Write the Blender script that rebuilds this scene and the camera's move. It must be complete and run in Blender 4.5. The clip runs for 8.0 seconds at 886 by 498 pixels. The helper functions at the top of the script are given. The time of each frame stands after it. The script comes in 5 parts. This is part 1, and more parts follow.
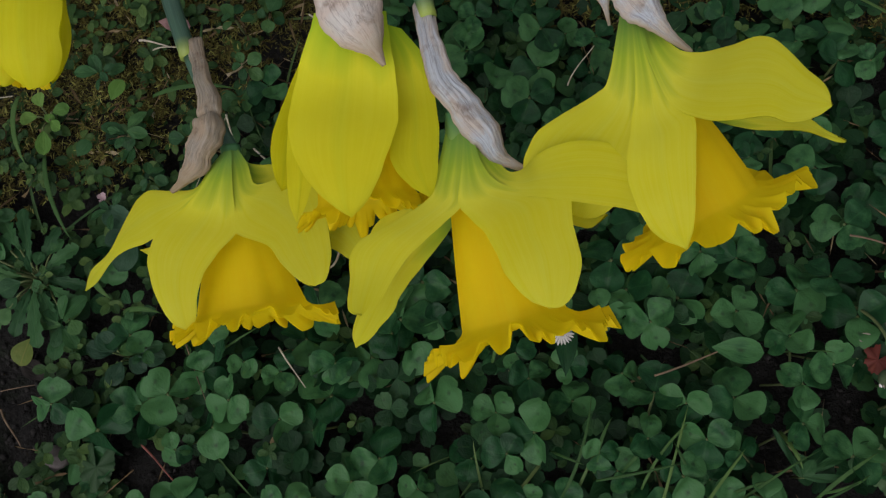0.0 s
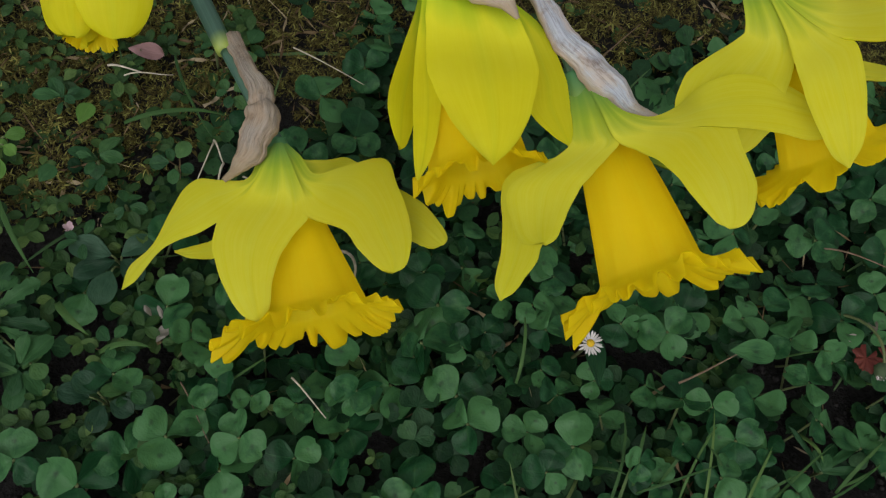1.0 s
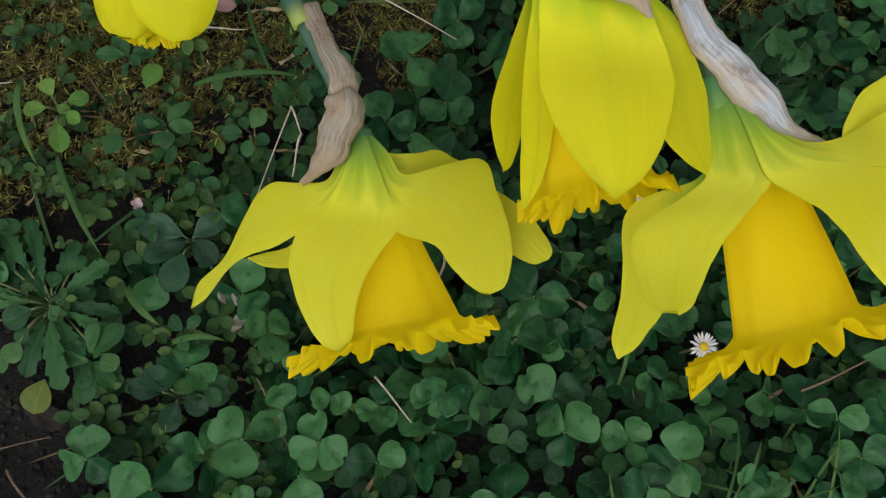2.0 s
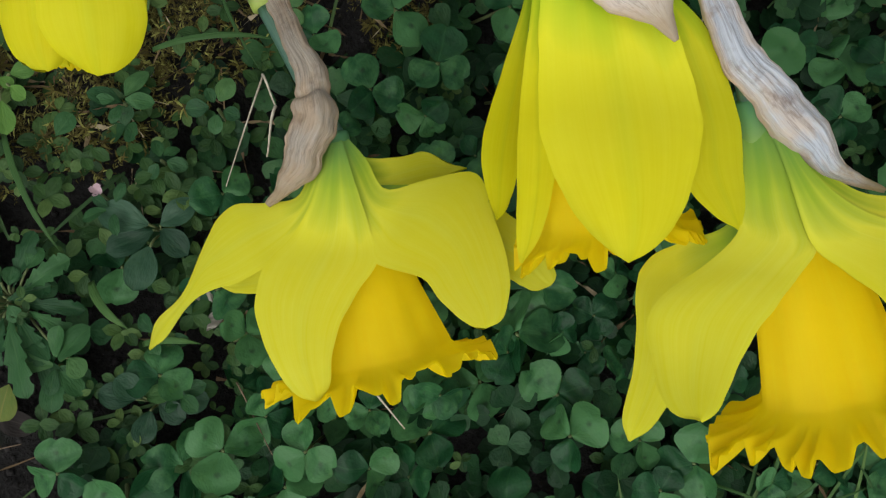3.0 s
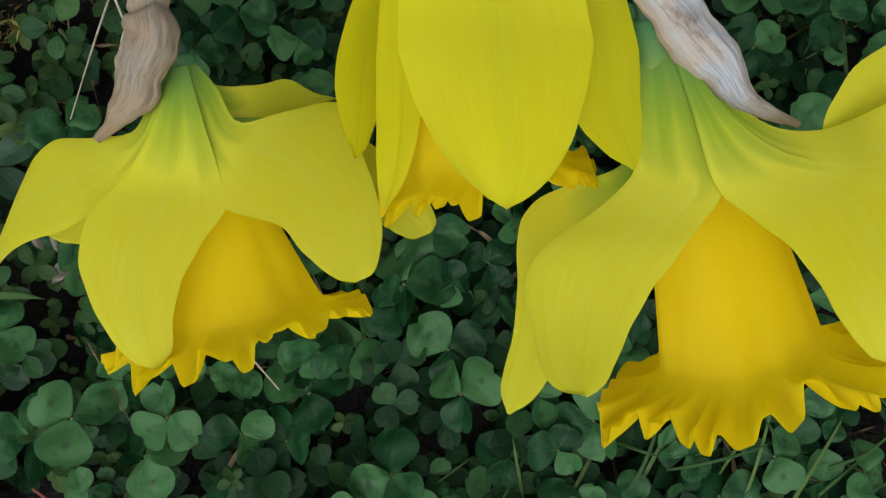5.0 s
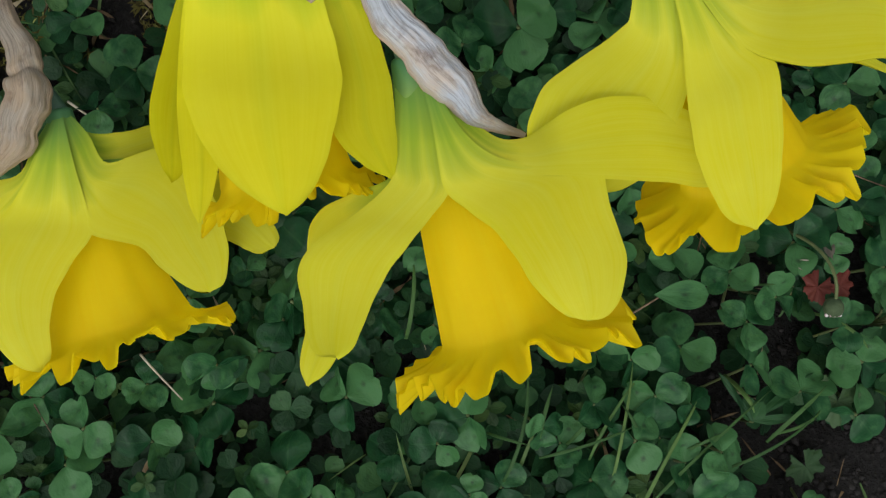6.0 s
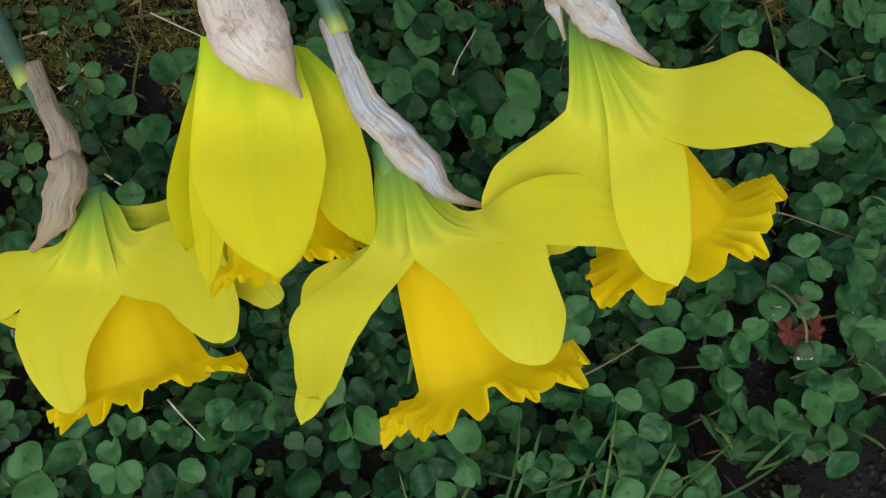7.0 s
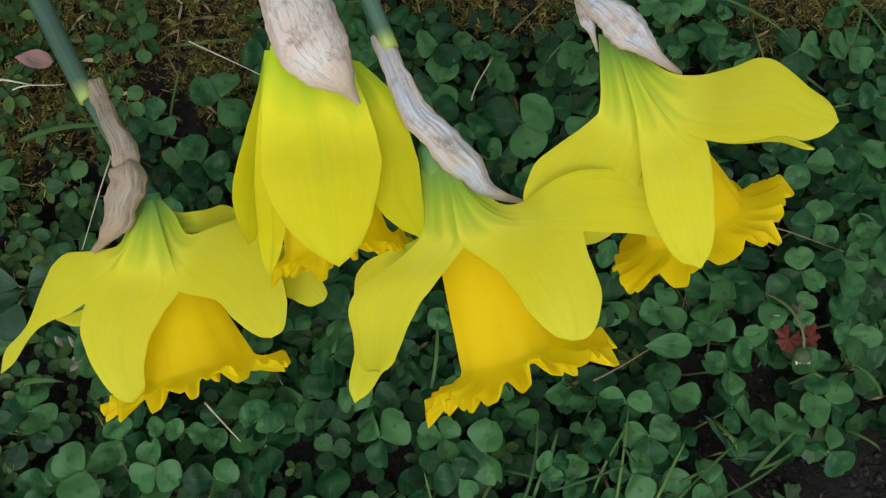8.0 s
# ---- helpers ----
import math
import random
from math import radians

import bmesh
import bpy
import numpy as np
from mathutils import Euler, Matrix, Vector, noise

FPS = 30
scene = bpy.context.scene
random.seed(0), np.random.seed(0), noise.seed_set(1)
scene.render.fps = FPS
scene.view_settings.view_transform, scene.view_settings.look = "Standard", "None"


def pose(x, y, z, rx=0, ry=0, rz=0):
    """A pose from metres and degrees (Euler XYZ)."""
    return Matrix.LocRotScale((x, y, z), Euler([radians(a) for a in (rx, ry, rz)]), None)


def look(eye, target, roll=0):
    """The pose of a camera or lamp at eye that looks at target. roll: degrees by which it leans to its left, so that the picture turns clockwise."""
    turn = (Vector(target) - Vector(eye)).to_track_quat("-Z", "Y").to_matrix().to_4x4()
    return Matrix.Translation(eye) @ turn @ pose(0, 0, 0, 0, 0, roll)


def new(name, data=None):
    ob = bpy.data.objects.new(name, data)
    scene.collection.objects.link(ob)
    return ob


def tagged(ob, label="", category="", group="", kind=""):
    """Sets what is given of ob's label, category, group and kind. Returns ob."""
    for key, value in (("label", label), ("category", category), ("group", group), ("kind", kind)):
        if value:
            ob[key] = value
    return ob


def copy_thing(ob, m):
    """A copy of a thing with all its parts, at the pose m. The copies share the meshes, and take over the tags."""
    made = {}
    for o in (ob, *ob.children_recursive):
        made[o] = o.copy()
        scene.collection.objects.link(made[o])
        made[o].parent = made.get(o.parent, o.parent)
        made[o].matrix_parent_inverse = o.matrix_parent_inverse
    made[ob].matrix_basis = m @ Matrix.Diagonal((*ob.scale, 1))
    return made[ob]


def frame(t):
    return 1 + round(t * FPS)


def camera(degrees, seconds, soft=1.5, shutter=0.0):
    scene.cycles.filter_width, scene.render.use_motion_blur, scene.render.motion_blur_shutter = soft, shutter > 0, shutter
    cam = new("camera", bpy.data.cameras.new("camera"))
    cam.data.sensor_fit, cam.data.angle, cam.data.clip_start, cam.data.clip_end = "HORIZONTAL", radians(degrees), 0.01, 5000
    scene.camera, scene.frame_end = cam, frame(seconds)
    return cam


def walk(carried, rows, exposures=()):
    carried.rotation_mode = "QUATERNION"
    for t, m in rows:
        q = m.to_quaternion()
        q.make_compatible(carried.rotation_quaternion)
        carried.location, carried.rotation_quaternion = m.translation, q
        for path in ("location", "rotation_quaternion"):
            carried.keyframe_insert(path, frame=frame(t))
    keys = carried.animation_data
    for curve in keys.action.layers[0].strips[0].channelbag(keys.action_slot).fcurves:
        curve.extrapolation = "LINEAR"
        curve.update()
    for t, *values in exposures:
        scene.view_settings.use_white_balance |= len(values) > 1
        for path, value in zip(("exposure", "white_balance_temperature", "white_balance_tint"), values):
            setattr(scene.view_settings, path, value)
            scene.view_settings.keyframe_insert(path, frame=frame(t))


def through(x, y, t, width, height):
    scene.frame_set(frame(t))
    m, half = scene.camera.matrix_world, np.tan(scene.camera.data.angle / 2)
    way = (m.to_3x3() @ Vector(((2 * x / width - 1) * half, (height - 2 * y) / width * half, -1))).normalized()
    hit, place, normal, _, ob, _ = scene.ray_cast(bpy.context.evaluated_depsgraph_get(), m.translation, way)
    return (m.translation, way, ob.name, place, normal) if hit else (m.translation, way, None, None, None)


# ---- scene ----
cam = camera(50.00, 8.0, soft=1.25)
PATH = [
    (0, look((0.0158, -0.1023, 0.4483), (-0.02785, -0.04054, 0.15795), -28.22)),
    (0.5, look((0.0044, -0.1299, 0.4580), (-0.03060, -0.04952, 0.17107), -16.59)),
    (1, look((-0.1028, -0.1766, 0.4168), (-0.07044, -0.05602, 0.14404), 18.10)),
    (1.5, look((-0.0746, -0.1358, 0.4272), (-0.09231, -0.04919, 0.14056), -5.79)),
    (1.7, look((-0.1110, -0.1258, 0.4073), (-0.09872, -0.04120, 0.11969), 13.29)),
    (2.8, look((-0.1089, -0.0769, 0.3808), (-0.10051, -0.02675, 0.08509), 13.80)),
    (3, look((-0.1067, -0.0596, 0.3681), (-0.09523, -0.02284, 0.07059), 21.04)),
    (3.5, look((-0.1081, -0.0539, 0.3571), (-0.08438, -0.02543, 0.05944), 43.36)),
    (4, look((-0.0963, -0.0517, 0.3446), (-0.07225, -0.03492, 0.04600), 58.28)),
    (4.2, look((-0.0988, -0.0538, 0.3360), (-0.06811, -0.03550, 0.03812), 62.43)),
    (5.3, look((-0.0791, -0.0536, 0.3370), (-0.04169, -0.03456, 0.03998), 65.99)),
    (5.5, look((-0.0673, -0.0611, 0.3487), (-0.03137, -0.03772, 0.05180), 58.68)),
    (6, look((-0.0445, -0.0670, 0.3825), (-0.01337, -0.03304, 0.08603), 42.86)),
    (6.5, look((-0.0353, -0.0697, 0.4042), (-0.01644, -0.03216, 0.10716), 26.65)),
    (7, look((-0.0290, -0.0683, 0.4208), (-0.01136, -0.02025, 0.12524), 20.02)),
    (7.5, look((-0.0432, -0.0777, 0.4319), (-0.02094, -0.02022, 0.13830), 21.06)),
    (8, look((-0.0502, -0.0904, 0.4422), (-0.02552, -0.02623, 0.15020), 20.83)),
]
EXPOSURES = [(0.0, -0.33, 6500, 15), (0.5, -0.22, 6500, 15), (1.0, -0.12, 6500, 13), (1.5, 0.02, 6500, 10), (3.0, 0.25, 6500, 10), (4.0, 0.32, 6500, 10), (5.5, 0.0, 6500, 10), (6.0, 0.11, 6500, 10), (6.5, 0.24, 6500, 10), (8.0, 0.25, 6500, 10)]
walk(cam, PATH, EXPOSURES)

# ---- light: open shade under a bright overcast sky ----
world = bpy.data.worlds.new("overcast_sky")
scene.world = world
world.use_nodes = True
wn = world.node_tree.nodes
wl = world.node_tree.links
sky = wn.new("ShaderNodeTexSky")
sky.sky_type = "NISHITA"
sky.sun_disc = False
sky.sun_elevation = radians(48)
sky.sun_rotation = radians(200)
sky.dust_density = 4.0
sky.air_density = 1.2
overcast = wn.new("ShaderNodeHueSaturation")
overcast.inputs["Saturation"].default_value = 0.12
wl.new(sky.outputs[0], overcast.inputs["Color"])
wl.new(overcast.outputs[0], wn["Background"].inputs[0])
wn["Background"].inputs[1].default_value = 0.13
sun_data = bpy.data.lights.new("sun", "SUN")
sun_data.energy = 1.0
sun_data.angle = radians(70)
sun_data.color = (0.95, 1.0, 0.93)
sun = new("sun", sun_data)
sun.matrix_world = look((-0.2, -0.25, 1.0), (0, 0, 0))


# ---- materials ----
def nodes_of(name, rough=0.6):
    m = bpy.data.materials.new(name)
    m.use_nodes = True
    nt = m.node_tree
    b = nt.nodes["Principled BSDF"]
    b.inputs["Roughness"].default_value = rough
    return m, nt, b


def add(nt, kind, **values):
    n = nt.nodes.new(kind)
    for k, val in values.items():
        n.inputs[k].default_value = val
    return n


def ramp(nt, fac, stops):
    r = nt.nodes.new("ShaderNodeValToRGB")
    e = r.color_ramp.elements
    while len(e) < len(stops):
        e.new(0.5)
    for el, (pos, col) in zip(e, stops):
        el.position = pos
        el.color = (*col, 1)
    nt.links.new(fac, r.inputs[0])
    return r


def mix(nt, fac, a, b, how="MIX"):
    n = nt.nodes.new("ShaderNodeMix")
    n.data_type = "RGBA"
    n.blend_type = how
    if hasattr(fac, "links"):
        nt.links.new(fac, n.inputs[0])
    else:
        n.inputs[0].default_value = fac
    for val, i in ((a, 6), (b, 7)):
        if hasattr(val, "links"):
            nt.links.new(val, n.inputs[i])
        else:
            n.inputs[i].default_value = (*val, 1)
    return n.outputs[2]


def calc(nt, op, a, b=0.0, clamp=False):
    n = nt.nodes.new("ShaderNodeMath")
    n.operation = op
    n.use_clamp = clamp
    for i, val in enumerate((a, b)):
        if hasattr(val, "links"):
            nt.links.new(val, n.inputs[i])
        else:
            n.inputs[i].default_value = val
    return n.outputs[0]


def coords(nt, which="Object", scale=(1, 1, 1)):
    c = nt.nodes.new("ShaderNodeTexCoord")
    mp = nt.nodes.new("ShaderNodeMapping")
    mp.inputs["Scale"].default_value = scale
    nt.links.new(c.outputs[which], mp.inputs[0])
    return mp.outputs[0]


def noisy(nt, vec, scale, detail=4, rough=0.55):
    n = add(nt, "ShaderNodeTexNoise", Scale=scale, Detail=detail, Roughness=rough)
    nt.links.new(vec, n.inputs["Vector"])
    return n.outputs[0]


def bump(nt, b, height, strength, distance):
    n = add(nt, "ShaderNodeBump", Strength=strength, Distance=distance)
    nt.links.new(height, n.inputs["Height"])
    nt.links.new(n.outputs[0], b.inputs["Normal"])
    return n


def thin(nt, b, colour, amount):
    """Lets part of the light through a thin leaf or petal."""
    out = nt.nodes["Material Output"]
    tr = nt.nodes.new("ShaderNodeBsdfTranslucent")
    nt.links.new(colour, tr.inputs[0])
    mx = nt.nodes.new("ShaderNodeMixShader")
    if hasattr(amount, "links"):
        nt.links.new(amount, mx.inputs[0])
    else:
        mx.inputs[0].default_value = amount
    nt.links.new(b.outputs[0], mx.inputs[1])
    nt.links.new(tr.outputs[0], mx.inputs[2])
    nt.links.new(mx.outputs[0], out.inputs[0])


def petal_material(name, body, edge, green, reach, through=0.68, deep=0.0, rib_green=0.045, fleshy=0.35):
    """UV x runs from the base of the petal to its tip, y across it."""
    m, nt, b = nodes_of(name, 0.5)
    uv = nt.nodes.new("ShaderNodeTexCoord").outputs["UV"]
    sep = nt.nodes.new("ShaderNodeSeparateXYZ")
    nt.links.new(uv, sep.inputs[0])
    along, across = sep.outputs[0], sep.outputs[1]
    veins = noisy(nt, coords(nt, "UV", (1.2, 46, 1)), 1.0, 3)
    broad = noisy(nt, coords(nt, "UV", (1.0, 3.4, 1)), 1.0, 1)
    patch = noisy(nt, coords(nt, "Object"), 55, 4)
    folds = noisy(nt, coords(nt, "UV", (1.5, 11, 1)), 1.0, 2)
    tone = ramp(nt, calc(nt, "ADD", calc(nt, "MULTIPLY", patch, 0.4), calc(nt, "ADD", calc(nt, "MULTIPLY", veins, 0.35), calc(nt, "MULTIPLY", folds, 0.55))), [(0.45, body), (0.85, edge)]).outputs[0]
    # green runs up from the base in streaks
    streak = calc(nt, "ADD", along, calc(nt, "MULTIPLY", calc(nt, "SUBTRACT", broad, 0.5), -0.38))
    fade = ramp(nt, streak, [(0.0, (1, 1, 1)), (reach * 0.4, (0.75, 0.75, 0.75)), (reach, (0.0, 0.0, 0.0))]).outputs[0]
    col = mix(nt, fade, tone, green)
    root = ramp(nt, along, [(0.0, (1, 1, 1)), (0.12 * reach, (0.8, 0.8, 0.8)), (0.5 * reach, (0.0, 0.0, 0.0))]).outputs[0]
    col = mix(nt, calc(nt, "MULTIPLY", root, deep), col, (0.07, 0.20, 0.09))
    # a faint greener midrib
    rib = calc(nt, "SUBTRACT", 1.0, calc(nt, "MULTIPLY", calc(nt, "ABSOLUTE", calc(nt, "SUBTRACT", across, 0.5)), 9.0), True)
    col = mix(nt, calc(nt, "MULTIPLY", calc(nt, "MULTIPLY", rib, calc(nt, "ADD", broad, 0.3)), rib_green), col, green)
    nt.links.new(col, b.inputs["Base Color"])
    b.inputs["Specular IOR Level"].default_value = 0.14
    # the fleshy base lets less light through
    flesh = ramp(nt, along, [(0.0, (fleshy, fleshy, fleshy)), (0.42, (1, 1, 1))]).outputs[0]
    bump(nt, b, calc(nt, "ADD", veins, calc(nt, "MULTIPLY", folds, 1.2)), 0.07, 0.0003)
    thin(nt, b, col, calc(nt, "MULTIPLY", flesh, through))
    return m


PETAL = petal_material("daffodil_petal", (0.842, 0.814, 0.030), (0.893, 0.888, 0.120), (0.25, 0.44, 0.022), 0.30, 0.70, 0.65, 0.05)
BELL_PETAL = petal_material("bell_petal", (0.825, 0.795, 0.014), (0.888, 0.872, 0.055), (0.40, 0.60, 0.02), 0.26, 0.70, 0.0, 0.14)
TRUMPET = petal_material("daffodil_trumpet", (0.95, 0.78, 0.008), (0.955, 0.83, 0.020), (0.92, 0.74, 0.01), 0.1, 0.68, 0.0, 0.0, 1.0)
TUBE = petal_material("flower_tube", (0.84, 0.80, 0.02), (0.88, 0.85, 0.05), (0.17, 0.36, 0.12), 1.0, 0.35, 1.0)


def sheath_material(name, dark, light, warm, amount):
    """Dry papery tissue: straight fibres, grey and tan patches, brown margins and a brown twisted tail."""
    m, nt, b = nodes_of(name, 0.7)
    fibre = noisy(nt, coords(nt, "UV", (2.2, 46, 1)), 1.0, 6, 0.7)
    fine = noisy(nt, coords(nt, "UV", (9, 120, 1)), 1.0, 3, 0.6)
    stain = noisy(nt, coords(nt, "Object"), 150, 5, 0.65)
    both = calc(nt, "ADD", calc(nt, "MULTIPLY", fibre, 0.75), calc(nt, "MULTIPLY", fine, 0.25))
    col = ramp(nt, both, [(0.27, dark), (0.62, light)]).outputs[0]
    patch = noisy(nt, coords(nt, "UV", (4.5, 2.6, 1)), 1.0, 5, 0.65)
    col = mix(nt, ramp(nt, patch, [(0.44, (0, 0, 0)), (0.60, (amount, amount, amount))]).outputs[0], col, mix(nt, 0.75, col, warm))
    col = mix(nt, ramp(nt, stain, [(0.54, (0, 0, 0)), (0.72, (0.7, 0.7, 0.7))]).outputs[0], col, (0.15, 0.095, 0.06))
    folds = noisy(nt, coords(nt, "UV", (3, 9, 1)), 1.0, 4, 0.6)
    crease = calc(nt, "SUBTRACT", 1.0, calc(nt, "MULTIPLY", calc(nt, "ABSOLUTE", calc(nt, "SUBTRACT", folds, 0.5)), 34.0), True)
    col = mix(nt, calc(nt, "MULTIPLY", crease, 0.55), col, mix(nt, 0.7, col, (0.09, 0.055, 0.04)))
    sep = nt.nodes.new("ShaderNodeSeparateXYZ")
    nt.links.new(coords(nt, "UV"), sep.inputs[0])
    rim = calc(nt, "MULTIPLY", calc(nt, "ABSOLUTE", calc(nt, "SUBTRACT", sep.outputs[1], 0.5)), 2.0)
    tan = ramp(nt, calc(nt, "ADD", rim, calc(nt, "MULTIPLY", stain, 0.5)), [(0.62, (0, 0, 0)), (1.0, (0.75, 0.75, 0.75))]).outputs[0]
    tail = ramp(nt, sep.outputs[0], [(0.66, (0, 0, 0)), (0.90, (0.75, 0.75, 0.75))]).outputs[0]
    col = mix(nt, tan, col, warm)
    col = mix(nt, tail, col, (0.34, 0.25, 0.15))
    nt.links.new(col, b.inputs["Base Color"])
    bump(nt, b, both, 0.7, 0.0006)
    thin(nt, b, col, 0.15)
    return m


SHEATH_BROWN = sheath_material("dry_brown_sheath", (0.15, 0.122, 0.098), (0.42, 0.370, 0.310), (0.37, 0.265, 0.175), 0.85)
SHEATH_GREY = sheath_material("dry_grey_sheath", (0.25, 0.285, 0.35), (0.57, 0.60, 0.66), (0.52, 0.38, 0.26), 0.75)
SHEATH_PALE = sheath_material("pale_papery_sheath", (0.44, 0.41, 0.40), (0.66, 0.62, 0.585), (0.60, 0.46, 0.39), 0.75)


def stem_material():
    m, nt, b = nodes_of("daffodil_stem", 0.45)
    sep = nt.nodes.new("ShaderNodeSeparateXYZ")
    nt.links.new(nt.nodes.new("ShaderNodeTexCoord").outputs["UV"], sep.inputs[0])
    streaks = noisy(nt, coords(nt, "UV", (3, 30, 1)), 1.0, 3)
    col = ramp(nt, streaks, [(0.3, (0.035, 0.085, 0.06)), (0.7, (0.06, 0.14, 0.095))]).outputs[0]
    col = mix(nt, ramp(nt, sep.outputs[0], [(0.965, (0, 0, 0)), (0.995, (1, 1, 1))]).outputs[0], col, (0.28, 0.36, 0.07))
    nt.links.new(col, b.inputs["Base Color"])
    bump(nt, b, streaks, 0.2, 0.0005)
    return m


STEM = stem_material()


def leaf_material(name, dark, light, pale, spot=0.0, rough=0.5, spread=0.35, islands=False, through=0.22):
    m, nt, b = nodes_of(name, rough)
    if islands:
        rnd = nt.nodes.new("ShaderNodeNewGeometry").outputs["Random Per Island"]
    else:
        rnd = nt.nodes.new("ShaderNodeObjectInfo").outputs["Random"]
    mott = noisy(nt, coords(nt, "Object" if islands else "Generated"), 260 if islands else 2.6, 5)
    f = calc(nt, "ADD", calc(nt, "MULTIPLY", rnd, 0.75), calc(nt, "MULTIPLY", mott, spread))
    col = ramp(nt, f, [(0.1, dark), (0.7, light), (1.0, pale)]).outputs[0]
    uvv = coords(nt, "UV")
    sep = nt.nodes.new("ShaderNodeSeparateXYZ")
    nt.links.new(uvv, sep.inputs[0])
    off = calc(nt, "ABSOLUTE", calc(nt, "SUBTRACT", sep.outputs[1], 0.5))
    rib = calc(nt, "SUBTRACT", 1.0, calc(nt, "MULTIPLY", off, 26.0), True)
    col = mix(nt, calc(nt, "MULTIPLY", rib, 0.22), col, pale)
    if spot:
        d = nt.nodes.new("ShaderNodeVectorMath")
        d.operation = "DISTANCE"
        d.inputs[1].default_value = (0.56, 0.5, 0)
        nt.links.new(uvv, d.inputs[0])
        edge = calc(nt, "ADD", d.outputs["Value"], calc(nt, "MULTIPLY", mott, 0.2))
        mark = ramp(nt, edge, [(0.07, (1, 1, 1)), (0.19, (0, 0, 0))]).outputs[0]
        some = calc(nt, "GREATER_THAN", rnd, 1.0 - spot)
        col = mix(nt, calc(nt, "MULTIPLY", calc(nt, "MULTIPLY", mark, some), 0.7), col, (0.012, 0.014, 0.012))
    nt.links.new(col, b.inputs["Base Color"])
    b.inputs["Specular IOR Level"].default_value = 0.18
    puckers = noisy(nt, coords(nt, "UV", (3.5, 5, 1)), 1.0, 2)
    bump(nt, b, calc(nt, "MULTIPLY", puckers, 4.0), 0.3, 0.0005)
    thin(nt, b, col, through)
    return m


CLOVER = leaf_material("clover_leaf", (0.0026, 0.018, 0.0076), (0.0122, 0.064, 0.0215), (0.048, 0.142, 0.049), spot=0.55, spread=0.85, rough=0.42)
CLOVER_LOW = leaf_material("low_clover", (0.0032, 0.018, 0.0070), (0.0128, 0.053, 0.0175), (0.039, 0.105, 0.034), spot=0.3, islands=True)
WEED = leaf_material("oval_weed_leaf", (0.012, 0.050, 0.018), (0.030, 0.094, 0.030), (0.072, 0.155, 0.05))
WEED_LOW = leaf_material("low_weed", (0.010, 0.034, 0.009), (0.029, 0.074, 0.018), (0.08, 0.135, 0.034), islands=True)
GRASS = leaf_material("grass_blade", (0.026, 0.075, 0.022), (0.058, 0.130, 0.036), (0.12, 0.20, 0.055))
GRASS_LOW = leaf_material("low_grass", (0.03, 0.07, 0.025), (0.06, 0.12, 0.04), (0.13, 0.18, 0.06), islands=True)
MOSS = leaf_material("moss", (0.030, 0.022, 0.008), (0.105, 0.092, 0.022), (0.27, 0.28, 0.075), islands=True, rough=0.85)
THATCH = leaf_material("dry_thatch", (0.07, 0.042, 0.022), (0.20, 0.14, 0.075), (0.48, 0.40, 0.27), islands=True, rough=0.8)
FRESH = leaf_material("fresh_weed_leaf", (0.050, 0.125, 0.022), (0.085, 0.185, 0.034), (0.15, 0.26, 0.06))
BLUISH = leaf_material("bluish_leaf", (0.008, 0.030, 0.015), (0.018, 0.055, 0.028), (0.045, 0.10, 0.060), rough=0.4)
LOBED = leaf_material("lobed_leaf", (0.016, 0.044, 0.017), (0.032, 0.072, 0.028), (0.065, 0.115, 0.05))
RED_LEAF = leaf_material("red_leaf", (0.06, 0.016, 0.012), (0.13, 0.03, 0.022), (0.20, 0.07, 0.04))
YELLOWING = leaf_material("yellowing_leaf", (0.07, 0.12, 0.025), (0.22, 0.19, 0.04), (0.36, 0.24, 0.07))
DEAD = leaf_material("dead_leaf", (0.018, 0.015, 0.014), (0.040, 0.033, 0.031), (0.10, 0.082, 0.075), rough=0.8)
PALE_DEAD = leaf_material("pale_dead_leaf", (0.05, 0.043, 0.032), (0.11, 0.10, 0.08), (0.24, 0.22, 0.19), rough=0.8, spread=0.8)
MAUVE = leaf_material("fallen_pink_petal", (0.16, 0.09, 0.09), (0.24, 0.14, 0.14), (0.34, 0.22, 0.21), rough=0.7)


def plain(name, dark, light, scale, rough=0.75, lift=0.5, depth=0.001):
    m, nt, b = nodes_of(name, rough)
    n = noisy(nt, coords(nt, "Object"), scale, 6, 0.62)
    n2 = noisy(nt, coords(nt, "Object"), scale * 0.12, 3)
    f = calc(nt, "ADD", calc(nt, "MULTIPLY", n, 0.65), calc(nt, "MULTIPLY", n2, 0.35))
    nt.links.new(ramp(nt, f, [(0.32, dark), (0.68, light)]).outputs[0], b.inputs["Base Color"])
    b.inputs["Specular IOR Level"].default_value = 0.15
    bump(nt, b, n, lift, depth)
    return m


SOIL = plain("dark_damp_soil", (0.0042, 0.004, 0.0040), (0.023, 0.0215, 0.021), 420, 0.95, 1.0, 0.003)


